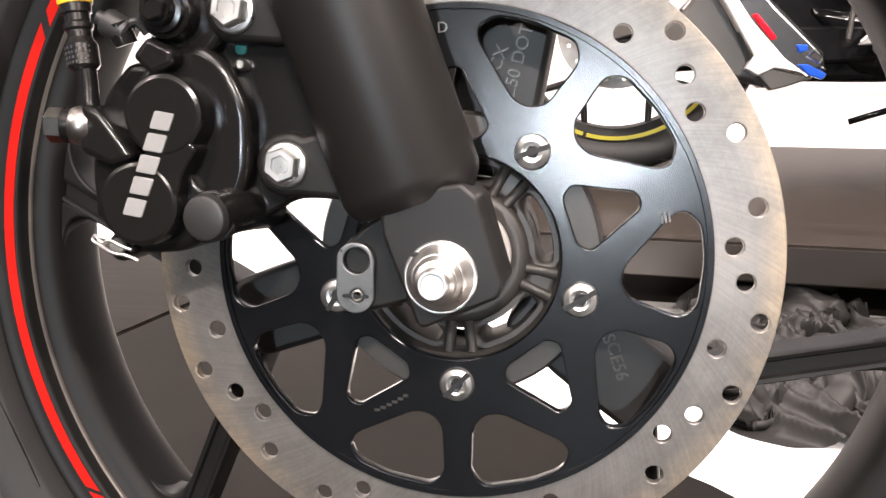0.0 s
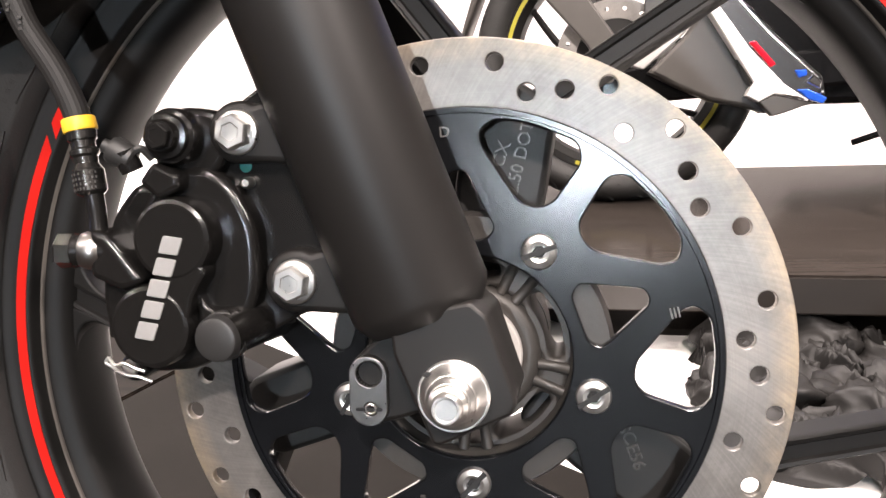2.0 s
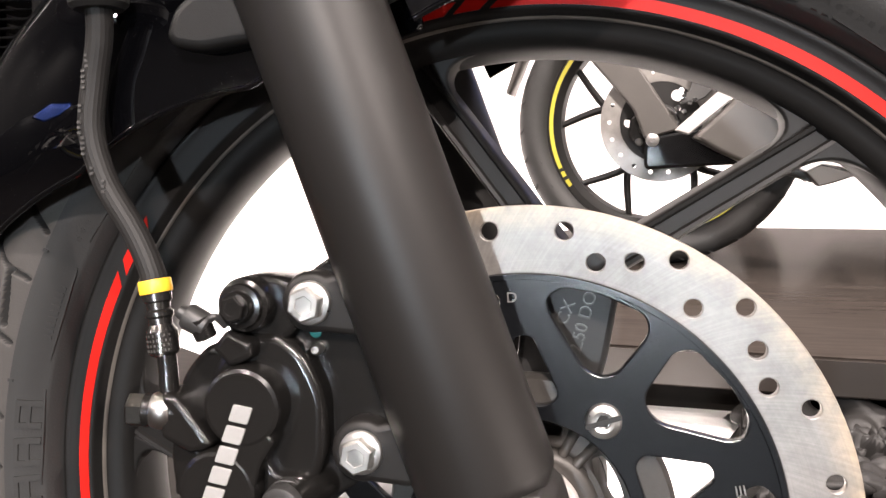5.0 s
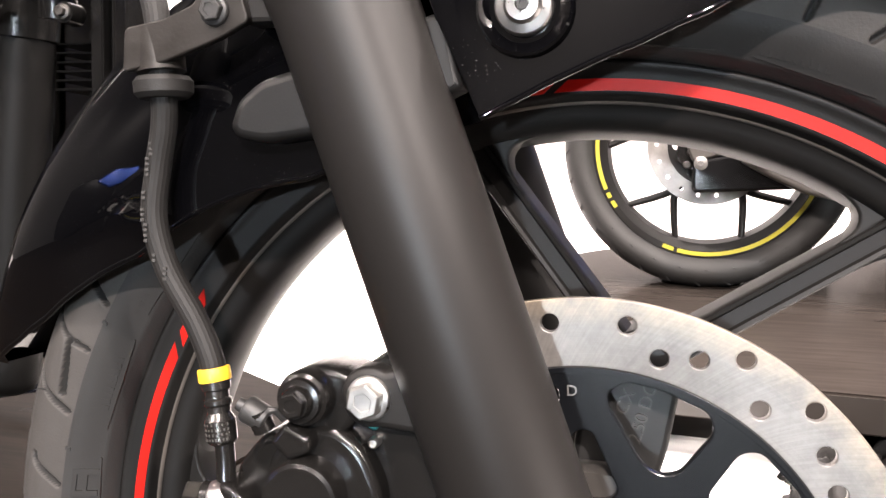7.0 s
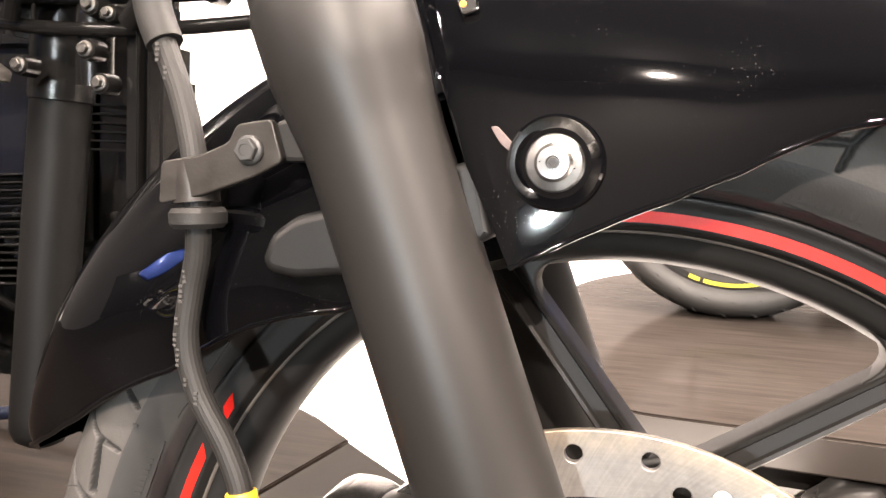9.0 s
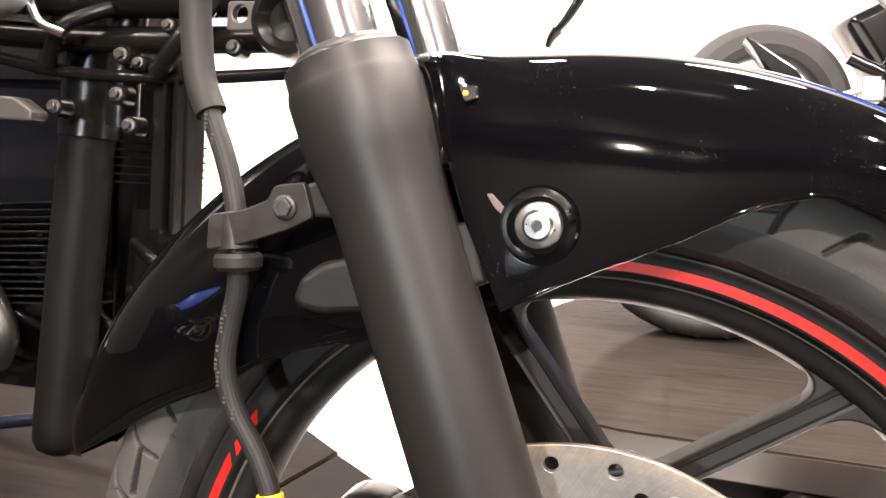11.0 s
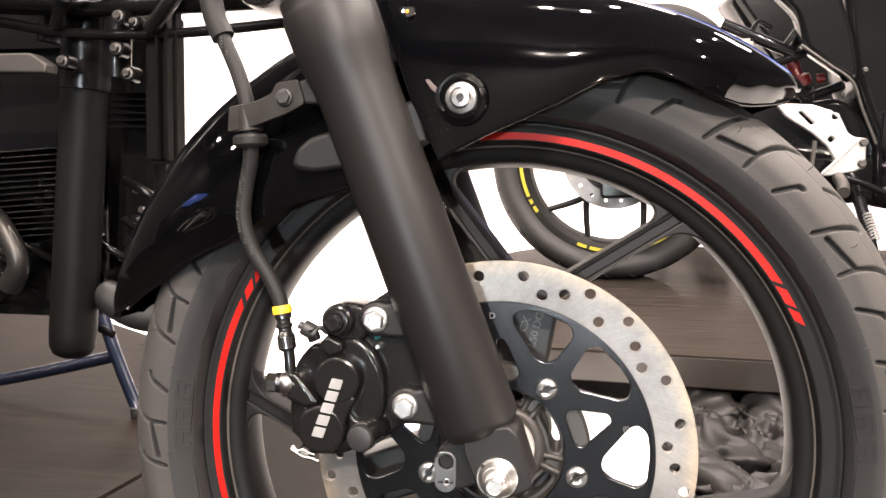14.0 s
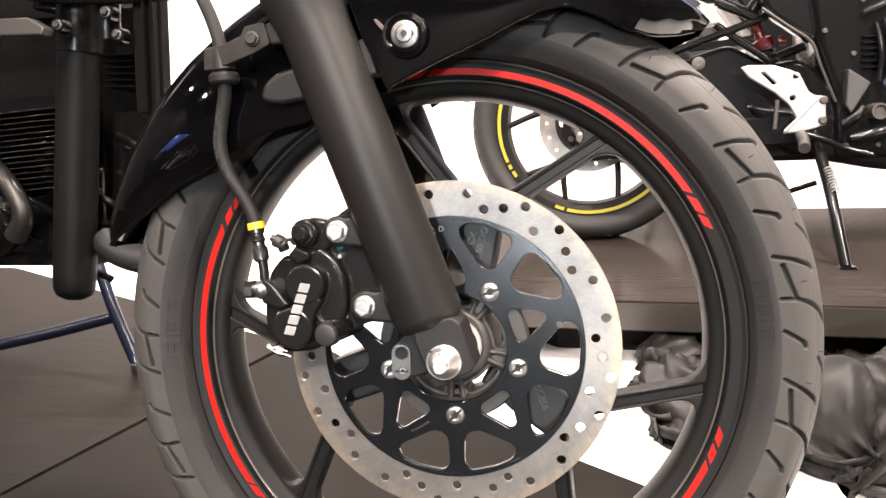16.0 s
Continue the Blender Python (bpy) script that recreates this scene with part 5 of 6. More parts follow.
part("horn_bracket", plate([rounded([(-0.292, 0.669), (-0.268, 0.669), (-0.267, 0.690), (-0.291, 0.690)], 0.003), circle(-0.281, 0.681, 0.0062, 18)], 0.10, 0.108, 0.001), GREYM, frame_, "dull grey bracket with hole")
part("horn", lathe([(0.0001, 0.06), (0.014, 0.058), (0.020, 0.05), (0.024, 0.05), (0.026, 0.058), (0.026, 0.09)], 36, Vector((-0.222, 0, 0.668))), ENGINE, bike, "round dark horn", angle=35)
part("airbox", box(-1.0, -0.52, 0.27, 0.46, 0.62, 1.05, 0.03), ENGINE, frame_, "black airbox and side cover")

# ------------------------------------------------------------------ second motorcycle on its plinth
ZT = 0.10
corner = [(-0.24 + 0.26 * (1 - math.cos(radians(a))), 1.13 - 0.28 * math.sin(radians(a))) for a in range(0, 91, 9)]
back = [(0.10 - 0.34 * math.sin(radians(a)), 1.38 + 0.38 * math.cos(radians(a))) for a in range(0, 91, 9)]
tagged(part("display_plinth", slab(corner + [(2.6, 0.70), (2.6, 1.76)] + back, 0.045, ZT, 0.003), PLINTH, smooth=False), "low display plinth with glossy grey-brown top", "plinth", kind="structure")
tagged(part("plinth_base", slab([(0.08, 1.66), (-0.16, 1.38), (-0.16, 1.15), (0.05, 0.93), (2.55, 0.79), (2.55, 1.66)], -0.02, 0.045, 0), BLACKMAT, smooth=False), "recessed black plinth base", "plinth", kind="structure")
edge = bmesh.new()
line = [(x - 0.001, y) for x, y in back] + [(x - 0.001, y - 0.001) for x, y in corner] + [(2.6, 0.698)]
rows = [[edge.verts.new((x, y, z)) for z in (0.047, 0.0965)] + [edge.verts.new((x + 0.002, y + 0.002, z)) for z in (0.0965, 0.047)] for x, y in line]
for p, q in zip(rows, rows[1:]):
    for j in range(4):
        edge.faces.new((p[j], p[(j + 1) % 4], q[(j + 1) % 4], q[j]))
bmesh.ops.recalc_face_normals(edge, faces=edge.faces)
tagged(part("plinth_trim", edge, PLINTHF), "taupe edge band of the display plinth", "trim", kind="structure")

B2 = pose(0.109, 1.43, 0.370, -6.0, 0, 0)
bike2 = thing("motorcycle", "black motorcycle with yellow rim tape standing on the plinth", "motorcycle", m=B2)
O = Vector((0, 0, 0))
TP = [(0.186, -0.036), (0.192, -0.047), (0.205, -0.055), (0.218, -0.054), (0.229, -0.044), (0.236, -0.026), (0.239, 0.0), (0.236, 0.026), (0.229, 0.044), (0.218, 0.054), (0.205, 0.055), (0.192, 0.047), (0.186, 0.036)]
t2 = part("rear_tyre", lathe(TP, 96, O), RUBBER, bike2, "dark road tyre")
# near-black bars laid on the tyre stand in for shaded grooves
for k in range(30):
    bm = box(0.205, 0.2335, -0.0555, -0.048, -0.0022, 0.0022)
    for v in bm.verts:
        x, y, z = v.co
        a = radians(12 * k) + (x - 0.22) * 6
        y2 = y + max(0, x - 0.214) * 0.62
        v.co = (x * math.cos(a) - z * math.sin(a), y2, x * math.sin(a) + z * math.cos(a))
    part("tread_groove", bm, HOLE, t2, smooth=False)
r2 = part("rear_rim", lathe([(0.188, -0.036), (0.186, -0.040), (0.176, -0.040), (0.172, -0.036), (0.164, -0.030), (0.160, -0.01), (0.160, 0.01), (0.172, 0.036), (0.188, 0.036)], 96, O, closed=True), RIM, bike2, "black cast wheel", angle=40)


def band2(a0, a1):
    bm = lathe([(0.177, -0.0402), (0.177, -0.0412), (0.1835, -0.0412), (0.1835, -0.0402)], max(3, int(abs(a1 - a0) / 2)), O, (a0, a1), closed=True)
    part("rim_tape", bm, YELLOW, r2, "yellow rim tape")


for a0, a1 in ((128, 205), (207, 210), (212, 216), (248, 254), (256, 335), (337, 340), (-12, 40), (60, 110)):
    band2(a0, a1)
for k in range(5):
    for s in (-1, 1):
        a, b = radians(72 * k + 20), radians(72 * k + 20 + s * 17)
        part("spoke", tube([(0.03 * math.cos(a), -0.012, 0.03 * math.sin(a)), (0.09 * math.cos(a), -0.014, 0.09 * math.sin(a)), (0.163 * math.cos(b), -0.016, 0.163 * math.sin(b))], [0.008, 0.0055], 10, 4), RIM, r2)
loops2 = [circle(0, 0, 0.098, 72), circle(0, 0, 0.066, 56)] + [circle(0.083 * math.cos(radians(a)), 0.083 * math.sin(radians(a)), 0.0035, 10) for a in range(0, 360, 20)]
d2 = part("brake_disc", plate(loops2, -0.052, -0.047, 0.0005), STEEL2, bike2, "drilled steel rear disc", angle=30)
part("carrier", plate([circle(0, 0, 0.068, 40), circle(0, 0, 0.03, 30)] + [circle(0.05 * math.cos(radians(a)), 0.05 * math.sin(radians(a)), 0.009, 14) for a in range(0, 360, 60)], -0.051, -0.046, 0.0005), RIM, d2)
part("hub", lathe([(0.0001, -0.05), (0.028, -0.05), (0.032, -0.04), (0.036, 0.03)], 36, O), CAST, bike2)
flange_bolt("arm_bolt", (-0.016, -0.106, -0.035), (0, -1, 0), 0.013, bike2, 0.0125, 0.007, mat=DULLZ, label="zinc bolt with wide washer")
for ob in (t2, r2, d2):
    ob.scale = (1.16, 1.16, 1.16)
part("caliper", plate([rounded([(-0.070, 0.020), (-0.064, 0.062), (-0.020, 0.072), (0.018, 0.050), (0.022, 0.012), (-0.02, -0.012)], 0.01)], -0.082, -0.055, 0.004), CALIPER, bike2, "black rear caliper")
for x, z in ((-0.042, 0.035), (-0.048, 0.012)):
    flange_bolt("caliper_bolt", (x, -0.082, z), (0, -1, 0), 0.011, bike2, mat=ALLOY)
part("plate_arm", plate([rounded([(-0.235, 0.26), (-0.135, 0.26), (-0.004, 0.068), (0.020, 0.030), (-0.044, 0.011), (-0.067, 0.069)], 0.008)], -0.105, -0.085, 0.004), GREYM, bike2, "dark grey swingarm-mounted arm", angle=50)
part("hugger", plate([rounded([(-0.245, 0.27), (-0.30, 0.10), (-0.292, 0.095), (-0.262, 0.17), (-0.222, 0.26)], 0.008)], -0.05, 0.05, 0.006), GREYM, bike2, "grey-black hugger tail", angle=50)
part("swingarm", plate([rounded([(-0.03, -0.030), (-0.03, 0.030), (0.14, 0.060), (0.46, 0.060), (0.46, 0.000), (0.14, -0.020)], 0.012)], -0.105, -0.070, 0.006), BIKEBLK, bike2, "black swingarm", angle=50)
sil = part("chain_adjuster", plate([rounded([(0.020, -0.0185), (0.046, -0.027), (0.112, 0.029), (0.137, 0.0585), (0.160, 0.090), (0.135, 0.105), (0.117, 0.070)], 0.004)], -0.150, -0.136, 0.003), SILVER, bike2, "bright silver heel and chain guard", angle=50)
rng2 = random.Random(8)
part("sprocket_guard", plate([rounded([(0.030, 0.030), (0.050, 0.060), (0.052, 0.150), (0.120, 0.165), (0.186, 0.120), (0.180, 0.082), (0.130, 0.100), (0.075, 0.040)], 0.008)], -0.104, -0.096, 0.002), PLASTIC, sil, "dark guard behind the chain", angle=50)
for k in range(26):
    if k < 9:
        cx, cz = 0.026 + 0.036 * rng2.random(), 0.012 + 0.046 * rng2.random()
    else:
        cx = 0.058 + 0.116 * rng2.random()
        cz = 0.100 + 0.046 * rng2.random() - 0.25 * max(0, cx - 0.13)
    part("chain_link", turned([(0.0001, 0.004), (0.0040, 0.0035), (0.0052, 0.0)], (cx, -0.106, cz), (0.25 * rng2.random(), -1, 0.35 * rng2.random()), 10), CHROME if k % 3 else SPACER, sil)
muff = part("muffler", plate([rounded([(0.052, -0.032), (0.100, -0.058), (0.160, -0.086), (0.215, -0.098), (0.262, -0.112), (0.240, -0.064), (0.228, -0.054), (0.168, 0.062), (0.150, 0.078), (0.116, 0.029)], 0.004)], -0.160, -0.112, 0.008, 3), GREYM, bike2, "dark taupe angular muffler", angle=50)
part("muffler_tip", plate([rounded([(0.150, 0.100), (0.205, 0.095), (0.262, 0.030), (0.345, -0.050), (0.352, -0.082), (0.322, -0.092), (0.270, -0.078), (0.236, -0.088)], 0.005)], -0.190, -0.150, 0.010, 3), TIPM, muff, "polished muffler end cap", angle=50)
part("tip_edge", plate([rounded([(0.128, 0.105), (0.150, 0.103), (0.181, 0.060), (0.221, 0.003), (0.281, -0.063), (0.321, -0.091), (0.264, -0.079), (0.238, -0.092), (0.217, -0.080), (0.229, -0.058)], 0.0015)], -0.196, -0.160, 0.003, 2), SPACER, muff, "pale edge of the muffler tip", angle=50)
part("tip_underside", plate([rounded([(0.238, -0.091), (0.263, -0.079), (0.329, -0.095), (0.284, -0.111), (0.261, -0.117)], 0.002)], -0.192, -0.165, 0.003, 2), GREYM, muff, "dark grey underside of the muffler tip", angle=50)
# red and blue reflections in the tip, built as small coloured plates
part("reflector", plate([rounded([(0.219, 0.010), (0.230, 0.013), (0.265, -0.028), (0.256, -0.034)], 0.003)], -0.200, -0.188, 0.003, 3), REDGLINT, muff, "red reflection in the chrome tip, built as a small plate", angle=50)
part("blue_reflection", plate([rounded([(0.296, -0.039), (0.316, -0.039), (0.317, -0.049), (0.303, -0.053)], 0.002)], -0.196, -0.188, 0.002, 2), BLUE, muff, "blue reflection in the chrome tip, built as a small plate")
part("blue_reflection", plate([rounded([(0.300, -0.072), (0.318, -0.072), (0.350, -0.088), (0.343, -0.098), (0.319, -0.090)], 0.002)], -0.198, -0.188, 0.002, 2), BLUE, muff, "blue reflection in the chrome tip, built as a small plate")
part("tip_clamp", plate([rounded([(0.315, -0.060), (0.327, -0.046), (0.341, -0.061), (0.338, -0.073)], 0.002)], -0.200, -0.188, 0.003, 2), CHROME, muff, "small chrome clamp")
# footrest bracket, pedal, stand
PLT = [(0.345, 0.125), (0.362, 0.1295), (0.413, 0.1275), (0.453, 0.114), (0.470, 0.0996), (0.484, 0.070), (0.499, 0.061), (0.519, 0.060), (0.520, 0.000), (0.495, -0.009), (0.450, -0.017), (0.434, -0.0167), (0.4627, 0.012), (0.446, 0.042), (0.416, 0.069), (0.385, 0.0887), (0.362, 0.1037)]
fr = part("footrest_bracket", plate([rounded(PLT, 0.004), circle(0.4576, 0.1024, 0.0058, 14), circle(0.4517, 0.057, 0.0055, 14), rounded([(0.387, 0.112), (0.393, 0.113), (0.419, 0.089), (0.412, 0.086)], 0.002)], -0.155, -0.143, 0.003), SILVER, bike2, "satin silver footrest bracket with holes", angle=50)
for x, z in ((0.5136, 0.0513), (0.5123, 0.0092)):
    flange_bolt("bracket_bolt", (x, -0.156, z), (0, -1, 0), 0.013, fr, mat=GREYM)
part("heel_fold", tube([(0.436, -0.160, -0.012), (0.462, -0.160, 0.014), (0.500, -0.160, 0.054)], 0.003, 8, 2), SILVER, fr)
part("foot_peg", tube([(0.470, -0.15, -0.020), (0.468, -0.19, -0.032), (0.462, -0.225, -0.048)], 0.012, 14), GREYM, fr, "alloy foot peg")
part("brake_pedal", tube([(0.480, -0.155, -0.020), (0.520, -0.155, -0.033), (0.563, -0.155, -0.052), (0.613, -0.16, -0.066)], 0.0065, 12), BIKEBLK, fr, "black foot lever")
part("pushrod", tube([(0.4222, -0.15, 0.0545), (0.4176, -0.15, -0.0068)], 0.0045, 10, 1), GREYM, fr)
stand = part("side_stand", tube([(0.510, -0.100, -0.020), (0.512, -0.130, -0.050), (0.516, -0.220, -0.142), (0.526, -0.310, -0.283)], [0.014, 0.011], 14), BIKEBLK, bike2, "black side stand with spring")
for k in range(9):
    part("spring_coil", turned([(0.007, -0.002), (0.0095, 0.0), (0.007, 0.002)], (0.515 + 0.001 * k, -0.198 - 0.004 * k, -0.092 - 0.0056 * k), (0.1, -0.5, -0.8), 14), SILVER, stand)
part("stand_foot", box(0.510, 0.545, -0.330, -0.295, -0.289, -0.280, 0.003), BIKEBLK, stand)
part("stand_brace", tube([(0.455, -0.06, -0.150), (0.52, -0.09, -0.125)], 0.006, 10), BIKEBLK, stand)
# body, frame and upper parts
body = part("body", plate([rounded([(0.47, 0.50), (0.486, 0.305), (0.5055, 0.186), (0.5546, 0.047), (0.556, -0.075), (0.66, -0.07), (1.3, -0.07), (1.5, 0.5), (0.9, 0.62)], 0.02)], -0.10, 0.12, 0.02, 2), BIKEBLK, bike2, "black engine and bodywork", angle=50)
part("engine_cover", lathe([(0.0001, -0.155), (0.05, -0.152), (0.062, -0.14), (0.066, -0.09)], 40, Vector((0.72, 0, 0.10))), BIKEBLK, body)
for a in range(0, 360, 60):
    flange_bolt("cover_bolt", (0.72 + 0.055 * math.cos(radians(a)), -0.150, 0.10 + 0.055 * math.sin(radians(a))), (0, -1, 0), 0.01, body, mat=GREYM)
part("engine_mass", plate([rounded([(0.20, 0.140), (0.244, 0.157), (0.334, 0.184), (0.382, 0.1575), (0.424, 0.1376), (0.488, 0.147), (0.524, 0.115), (0.62, 0.05), (0.60, -0.075), (0.45, -0.077), (0.349, -0.076), (0.275, 0.03), (0.22, 0.06)], 0.02)], -0.07, 0.10, 0.012), BIKEBLK, body, angle=50)
part("belly", plate([rounded([(0.36, 0.06), (0.45, -0.06), (0.66, -0.10), (1.2, -0.12), (1.2, 0.0), (0.6, 0.02)], 0.02)], -0.08, 0.10, 0.015), BIKEBLK, body, angle=50)
tail = part("tail_panel", plate([rounded([(0.06, 0.66), (0.20, 0.47), (0.3765, 0.306), (0.3947, 0.237), (0.493, 0.169), (0.498, 0.195), (0.485, 0.265), (0.44, 0.40), (0.30, 0.56), (0.18, 0.66)], 0.02)], -0.16, -0.10, 0.012, 2), BIKEBLK, bike2, "dark grey tail side panel", angle=50)
part("tail_edge", tube([(0.385, -0.163, 0.245), (0.44, -0.163, 0.205), (0.485, -0.160, 0.172), (0.508, -0.155, 0.118), (0.540, -0.145, 0.048)], 0.0032, 10), GREYM, tail)
part("tank_cover", plate([rounded([(0.17, 0.63), (0.36, 0.50), (0.60, 0.42), (0.90, 0.55), (0.6, 0.75), (0.2, 0.72)], 0.03)], -0.15, 0.15, 0.03, 3), BLUE, bike2, "metallic blue bodywork", angle=50)
for p, q, r in (((0.200, -0.10, 0.165), (0.410, -0.10, 0.237), 0.009), ((0.24, -0.10, 0.30), (0.385, -0.10, 0.235), 0.012), ((0.30, -0.09, 0.225), (0.42, -0.09, 0.140), 0.009), ((0.372, -0.09, 0.245), (0.410, -0.09, 0.300), 0.014), ((0.43, -0.08, 0.15), (0.49, -0.08, 0.172), 0.010)):
    part("subframe_tube", tube([p, (Vector(p) + Vector(q)) / 2, q], r, 12, 2), BIKEBLK, tail)
part("subframe_tube", tube([(0.196, -0.115, 0.205), (0.235, -0.115, 0.232), (0.275, -0.115, 0.243)], 0.006, 12, 2), SILVER, tail, "bare metal subframe tube")
part("mud_flap", plate([rounded([(0.06, 0.345), (0.085, 0.335), (0.16, 0.285), (0.175, 0.262), (0.13, 0.255)], 0.006)], -0.05, 0.05, 0.004), BIKEBLK, tail)
shock = part("rear_shock", turned([(0.0001, 0), (0.018, 0), (0.022, 0.005), (0.022, 0.022), (0.012, 0.026), (0.010, 0.040), (0.013, 0.044), (0.013, 0.058), (0.0001, 0.062)], (0.408, -0.085, 0.168), (-0.45, 0, 1), 24), REDM, bike2, "red rear shock with dark spring")
for k in range(6):
    part("spring_coil", turned([(0.012, -0.005), (0.019, 0.0), (0.012, 0.005)], (0.411 + 0.005 * k, -0.085, 0.162 - 0.011 * k), (-0.3, 0, 1), 20), BIKEBLK, shock)
part("red_knob", turned([(0.0001, 0.016), (0.008, 0.016), (0.010, 0.012), (0.010, 0)], (0.432, -0.10, 0.183), (1, -0.2, 0.1), 16), REDM, shock)
part("reservoir", box(0.258, 0.300, -0.125, -0.085, 0.218, 0.266, 0.006), CREAM, bike2, "cloudy white fluid reservoir")
part("reservoir_hose", tube([(0.295, -0.10, 0.265), (0.31, -0.10, 0.30), (0.34, -0.09, 0.29)], 0.005, 10), BIKEBLK, bike2)
for p, q, r in (((0.625, -0.115, 0.21), (0.632, -0.12, 0.09), 0.006), ((0.640, -0.115, 0.22), (0.650, -0.12, 0.10), 0.005), ((0.60, -0.11, 0.235), (0.72, -0.11, 0.29), 0.008), ((0.58, -0.12, -0.03), (0.66, -0.12, -0.01), 0.012), ((0.565, -0.12, 0.0), (0.60, -0.12, 0.035), 0.010)):
    part("engine_pipe", tube([p, (Vector(p) + Vector(q)) / 2 + Vector((0.006, -0.008, 0)), q], r, 12, 4), BIKEBLK, body)
part("engine_boss", lathe([(0.0001, -0.128), (0.010, -0.128), (0.013, -0.134), (0.017, -0.134), (0.018, -0.128), (0.019, -0.09)], 30, Vector((0.634, 0, 0.0257))), GREYM, body, "dark round engine boss")
for x, z in ((0.585, 0.150), (0.60, 0.262), (0.665, 0.16), (0.525, 0.20), (0.575, -0.045), (0.640, -0.045)):
    flange_bolt("body_bolt", (x, -0.101, z), (0, -1, 0), 0.009, body, mat=GREYM)
for k in range(6):
    part("body_rib", box(0.60, 0.70, -0.112, -0.098, 0.118 + 0.013 * k, 0.122 + 0.013 * k, 0.001), BIKEBLK, body, smooth=False)
flange_bolt("frame_bolt", (0.2644, -0.10, 0.1415), (0, -1, 0), 0.016, bike2, 0.0145, mat=GREYM)
part("side_plate", plate([rounded([(0.567, 0.117), (0.613, 0.086), (0.575, 0.022), (0.5635, 0.04)], 0.004)], -0.135, -0.10, 0.003), PLASTIC, bike2, "dark grey side plate")

# settle the side parts over the wheel
REAR = {"caliper": (0.008, -0.05), "caliper_bolt": (0.008, -0.05), "plate_arm": (0.014, -0.045), "hugger": (0.0, -0.04), "swingarm": (0.0, -0.06), "chain_adjuster": (0.0, 0.0), "muffler": (0.0, 0.0)}
for ob in bike2.children:
    kind = ob.name.split(".")[0]
    if kind in ("footrest_bracket", "side_stand", "body", "tail_panel", "tank_cover", "rear_shock", "reservoir", "reservoir_hose", "frame_bolt", "side_plate"):
        ob.location = (-0.025, 0, -0.020)
    elif kind in REAR:
        ob.location = (REAR[kind][0], 0, REAR[kind][1])

# unseen copy across the aisle, added for the blue reflection in the fender's gloss
bike4 = copy_thing(bike2, pose(-2.525, -2.08, 0.277, -6.0, 0, 120))
tagged(bike4, "unseen copy of the black and blue motorcycle, added for the fender's reflection", "motorcycle")

# ------------------------------------------------------------------ a third motorcycle far behind, seen over the fender
bike3 = thing("motorcycle", "dark motorcycle standing far back by the wall", "motorcycle", m=pose(0.30, 2.75, 0.50, -6, 0, 8))
part("tyre", lathe([(0.20, -0.04), (0.225, -0.062), (0.265, -0.060), (0.29, -0.03), (0.298, 0), (0.29, 0.03), (0.265, 0.06), (0.225, 0.062), (0.20, 0.04)], 72, O), DARKRUBBER, bike3, "dark road tyre")
part("rim", lathe([(0.20, -0.04), (0.19, -0.03), (0.18, 0), (0.19, 0.03), (0.20, 0.04)], 72, O), RIM, bike3)
for k in range(5):
    a = radians(72 * k)
    part("spoke", tube([(0, 0, 0), (0.1 * math.cos(a), 0, 0.1 * math.sin(a)), (0.185 * math.cos(a), 0, 0.185 * math.sin(a))], 0.012, 10, 2), RIM, bike3)
part("swingarm", tube([(0, -0.08, 0), (0.25, -0.08, 0.02), (0.5, -0.08, 0.05)], 0.025, 12, 2), BIKEBLK, bike3)
part("body", plate([rounded([(0.22, 0.30), (0.45, 0.42), (1.2, 0.5), (1.3, 0.1), (1.1, -0.15), (0.5, -0.1)], 0.03)], -0.12, 0.12, 0.03), BIKEBLK, bike3, angle=50)
def stalk(p):
    return bike3.matrix_basis.inverted() @ Vector(p)


part("mirror_stalk", tube([stalk((-0.290, 2.6, 0.92)), stalk((-0.306, 2.6, 0.873)), stalk((-0.344, 2.6, 0.808)), stalk((-0.382, 2.6, 0.760))], [0.022, 0.012], 12), BIKEBLK, bike3, "black mirror stalk")
part("mirror_tip", tube([stalk((-0.378, 2.6, 0.765)), stalk((-0.400, 2.6, 0.735)), stalk((-0.411, 2.6, 0.705))], [0.020, 0.008], 12), BIKEBLK, bike3)
part("steering_bar", tube([stalk((-0.290, 2.6, 0.92)), stalk((0.10, 2.7, 0.98)), stalk((0.55, 2.8, 0.95))], 0.014, 12), BIKEBLK, bike3)
tagged(part("far_plinth", slab([(0.16, 2.55), (0.46, 2.55), (0.46, 2.95), (0.16, 2.95)], -0.02, 0.20, 0.003), FLOORW, smooth=False), "far white display plinth", "plinth", kind="structure")

# ------------------------------------------------------------------ cloth heap beside the plinth, stand on the planks


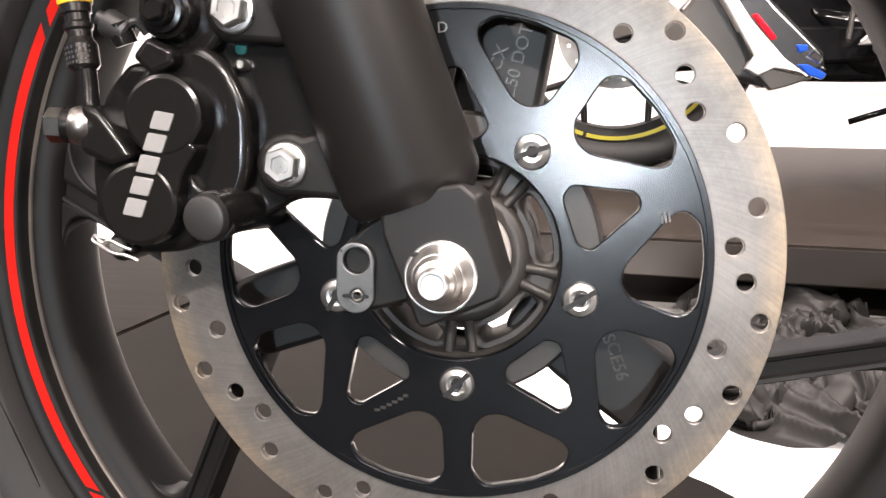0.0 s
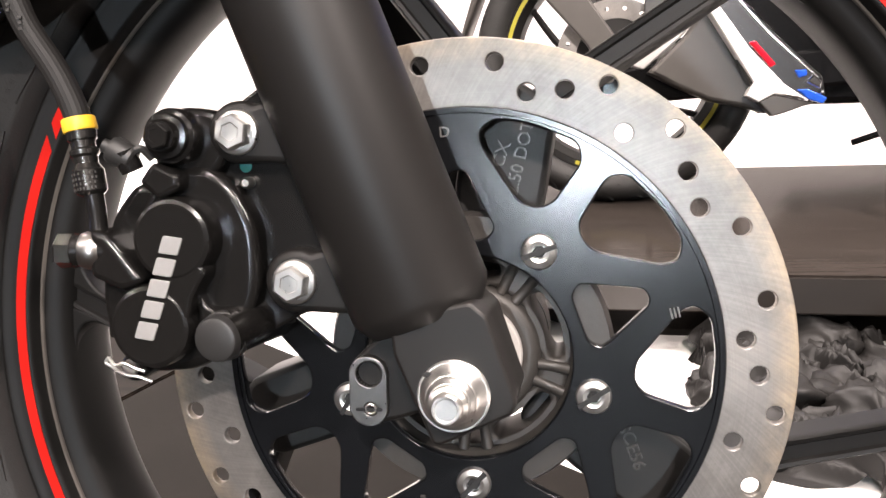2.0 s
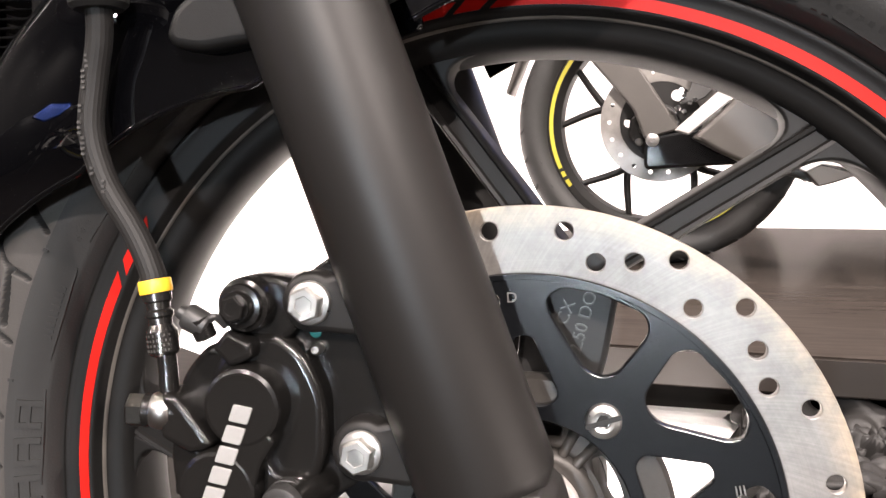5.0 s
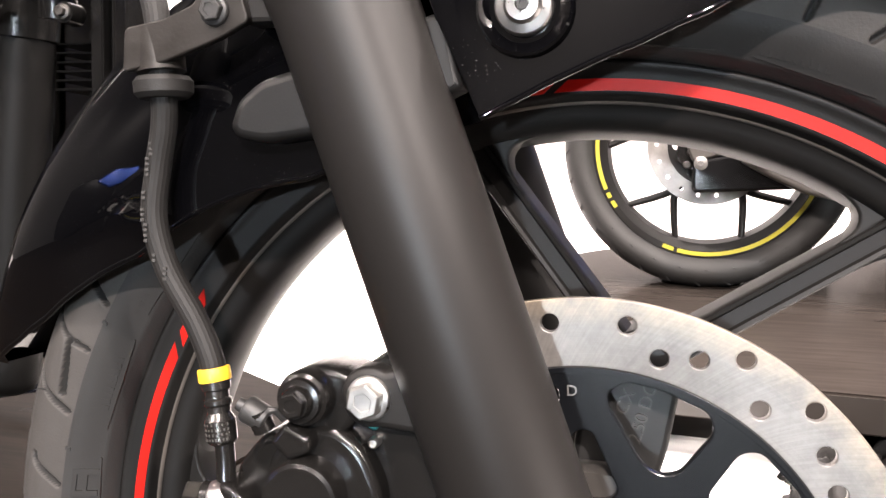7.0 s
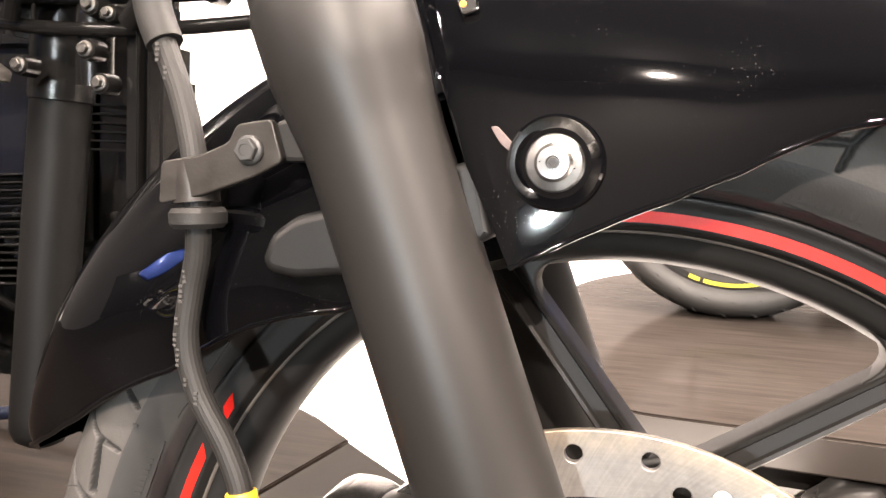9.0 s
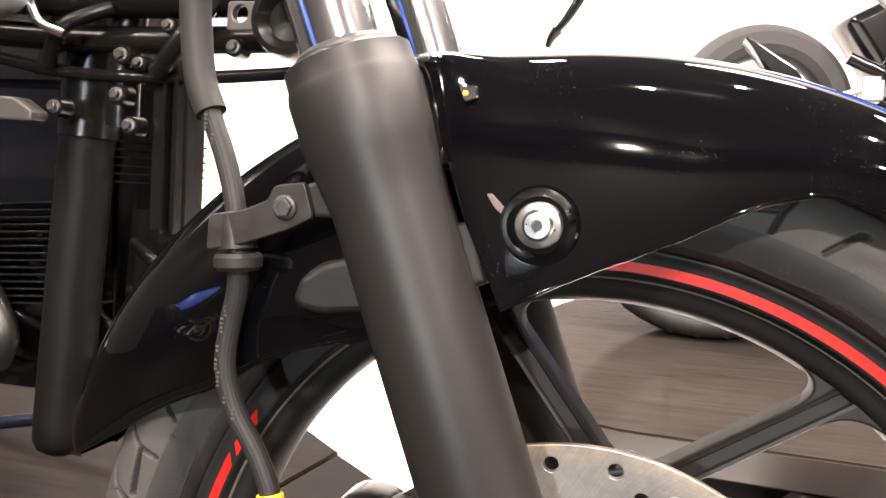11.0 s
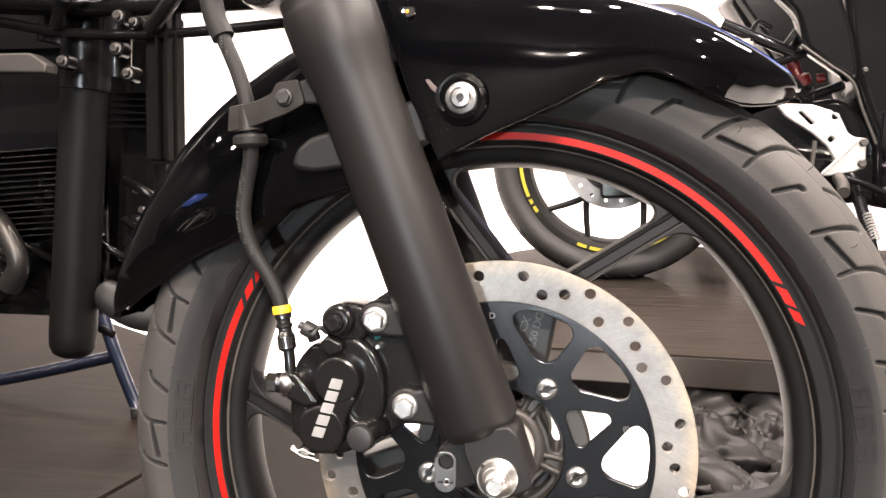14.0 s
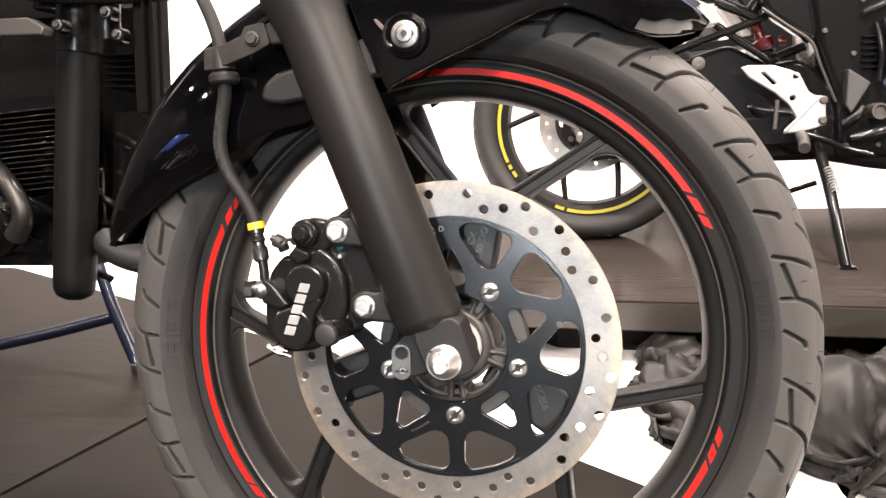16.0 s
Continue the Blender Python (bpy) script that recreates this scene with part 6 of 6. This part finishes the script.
def cloth_mesh():
    """A thin sheet, too large for its patch of floor, let fall over a few soft lumps so that it creases."""
    n, m, step = 90, 64, 0.0175
    gi, gj = np.meshgrid(np.arange(n), np.arange(m), indexing="ij")
    u, v = gi / (n - 1), gj / (m - 1)
    p = np.zeros((n, m, 3))
    p[..., 0] = 0.21 + 0.86 * u
    p[..., 1] = 0.52 - 0.36 * u + (0.34 + 0.22 * u) * v
    rng = np.random.default_rng(5)
    for _ in range(26):
        kx, ky, ph = rng.uniform(-34, 34), rng.uniform(-34, 34), rng.uniform(0, 6.3)
        p[..., 2] += 0.011 * np.sin(kx * p[..., 0] + ky * p[..., 1] + ph)
    p[..., 2] = np.abs(p[..., 2]) * 1.6 + 0.10 * np.minimum(1, 3 * u)
    lumps = [(0.28, 0.66, 0.0, 0.035), (0.36, 0.60, 0.0, 0.04)]
    for _ in range(34):
        lx = rng.uniform(0.42, 1.05)
        lumps.append((lx, rng.uniform(0.50 - 0.40 * (lx - 0.2), 0.80), rng.uniform(0.0, 0.085), rng.uniform(0.018, 0.042)))
    vel = np.zeros_like(p)
    pairs = []
    for axis, skip, rest, k in ((0, 1, step, 1.0), (1, 1, step, 1.0), (0, 2, 2 * step, 0.25), (1, 2, 2 * step, 0.25), (0, 4, 4 * step, 0.06), (1, 4, 4 * step, 0.06)):
        size = (n, m)[axis]
        for start in range(2 * skip):
            a = np.array([q for q in range(size - skip) if q % (2 * skip) == start])
            if len(a):
                pairs.append((axis, a, a + skip, rest, k))
    for tick in range(100):
        vel[..., 2] -= 0.0016
        vel *= 0.93
        old = p.copy()
        p += vel
        for _ in range(4):
            for axis, a, b, rest, k in pairs:
                pa, pb = (p[a], p[b]) if axis == 0 else (p[:, a], p[:, b])
                d = pb - pa
                ln = np.linalg.norm(d, axis=-1, keepdims=True) + 1e-9
                c = d * (0.5 * k * (ln - rest) / ln)
                if axis == 0:
                    p[a] += c
                    p[b] -= c
                else:
                    p[:, a] += c
                    p[:, b] -= c
            for cx, cy, cz, r in lumps:
                d = p - np.array((cx, cy, cz))
                ln = np.linalg.norm(d, axis=-1, keepdims=True) + 1e-9
                p += np.where(ln < r, d / ln * (r - ln), 0)
            p[..., 2] = np.maximum(p[..., 2], -0.018)
            # hemmed in by the plinth, the deck and the sheet's own weight
            p[..., 0] = np.clip(p[..., 0], 0.205, 1.10)
            p[..., 1] = np.clip(p[..., 1], 0.50 - 0.40 * (p[..., 0] - 0.2), 0.88 - 0.05 * p[..., 0])
        vel = p - old
        vel[p[..., 2] < -0.0175] *= 0.4
    # a finer sheet through the settled one, with small creases
    for _ in range(2):
        for axis in (0, 1):
            mid = (np.take(p, range(p.shape[axis] - 1), axis) + np.take(p, range(1, p.shape[axis]), axis)) / 2
            size = p.shape[axis] + mid.shape[axis]
            q = np.zeros((size, p.shape[1], 3) if axis == 0 else (p.shape[0], size, 3))
            if axis == 0:
                q[0::2], q[1::2] = p, mid
                q[2:-2:2] = 0.5 * q[2:-2:2] + 0.25 * (q[1:-3:2] + q[3:-1:2])
            else:
                q[:, 0::2], q[:, 1::2] = p, mid
                q[:, 2:-2:2] = 0.5 * q[:, 2:-2:2] + 0.25 * (q[:, 1:-3:2] + q[:, 3:-1:2])
            p = q
    n, m = p.shape[:2]
    nrm = np.cross(np.gradient(p, axis=0), np.gradient(p, axis=1))
    nrm /= np.linalg.norm(nrm, axis=-1, keepdims=True) + 1e-9
    verts = []
    for i in range(n):
        for j in range(m):
            c = Vector((i * 0.0044, j * 0.0044, 0))
            bend = Vector((noise.noise(c * 7), noise.noise(c * 7 + Vector((5, 2, 0))), 0))
            g = Vector((c.x * 1.5 + c.y * 0.9, c.y * 0.32 - c.x * 0.2, 0))
            d = 0.040 * (1 - abs(noise.noise(g * 8 + bend * 1.0))) ** 3.5 + 0.016 * (1 - abs(noise.noise(g * 17 + bend * 1.5))) ** 3.5 + 0.004 * (1 - abs(noise.noise(c * 30 + bend * 2.2))) ** 4 - 0.012
            w = p[i, j] + nrm[i, j] * d
            verts.append((w[0], w[1], max(w[2], -0.019)))
    bm = bmesh.new()
    grid = [bm.verts.new(w) for w in verts]
    for i in range(n - 1):
        for j in range(m - 1):
            bm.faces.new((grid[i * m + j], grid[(i + 1) * m + j], grid[(i + 1) * m + j + 1], grid[i * m + j + 1]))
    return bm


tagged(part("dust_cover", cloth_mesh(), CLOTH, angle=180), "crumpled charcoal cloth cover lying on the floor", "cloth")

stand1 = thing("paddock_stand", "blue-black tubular paddock stand on the plank floor", "stand")
part("upright", tube([(-0.80, 0.76, 0.24), (-0.755, 0.735, 0.11), (-0.700, 0.705, 0.004)], 0.011, 14, 3), STANDP, stand1)
part("cross_tube", tube([(-0.758, 0.738, 0.092), (-0.90, 0.745, 0.055), (-1.10, 0.75, 0.010)], 0.011, 14, 3), STANDP, stand1)
part("foot_cap", turned([(0.0001, 0), (0.013, 0), (0.014, 0.004), (0.014, 0.016), (0.011, 0.018)], (-0.700, 0.705, -0.001), (0, 0, 1), 20), PLASTIC, stand1)
part("far_leg", tube([(-1.10, 0.75, 0.010), (-1.06, 0.76, 0.12), (-1.02, 0.77, 0.26)], 0.011, 14, 3), STANDP, stand1)
part("top_rail", tube([(-0.80, 0.76, 0.24), (-0.91, 0.765, 0.255), (-1.02, 0.77, 0.26)], 0.011, 14, 3), STANDP, stand1)
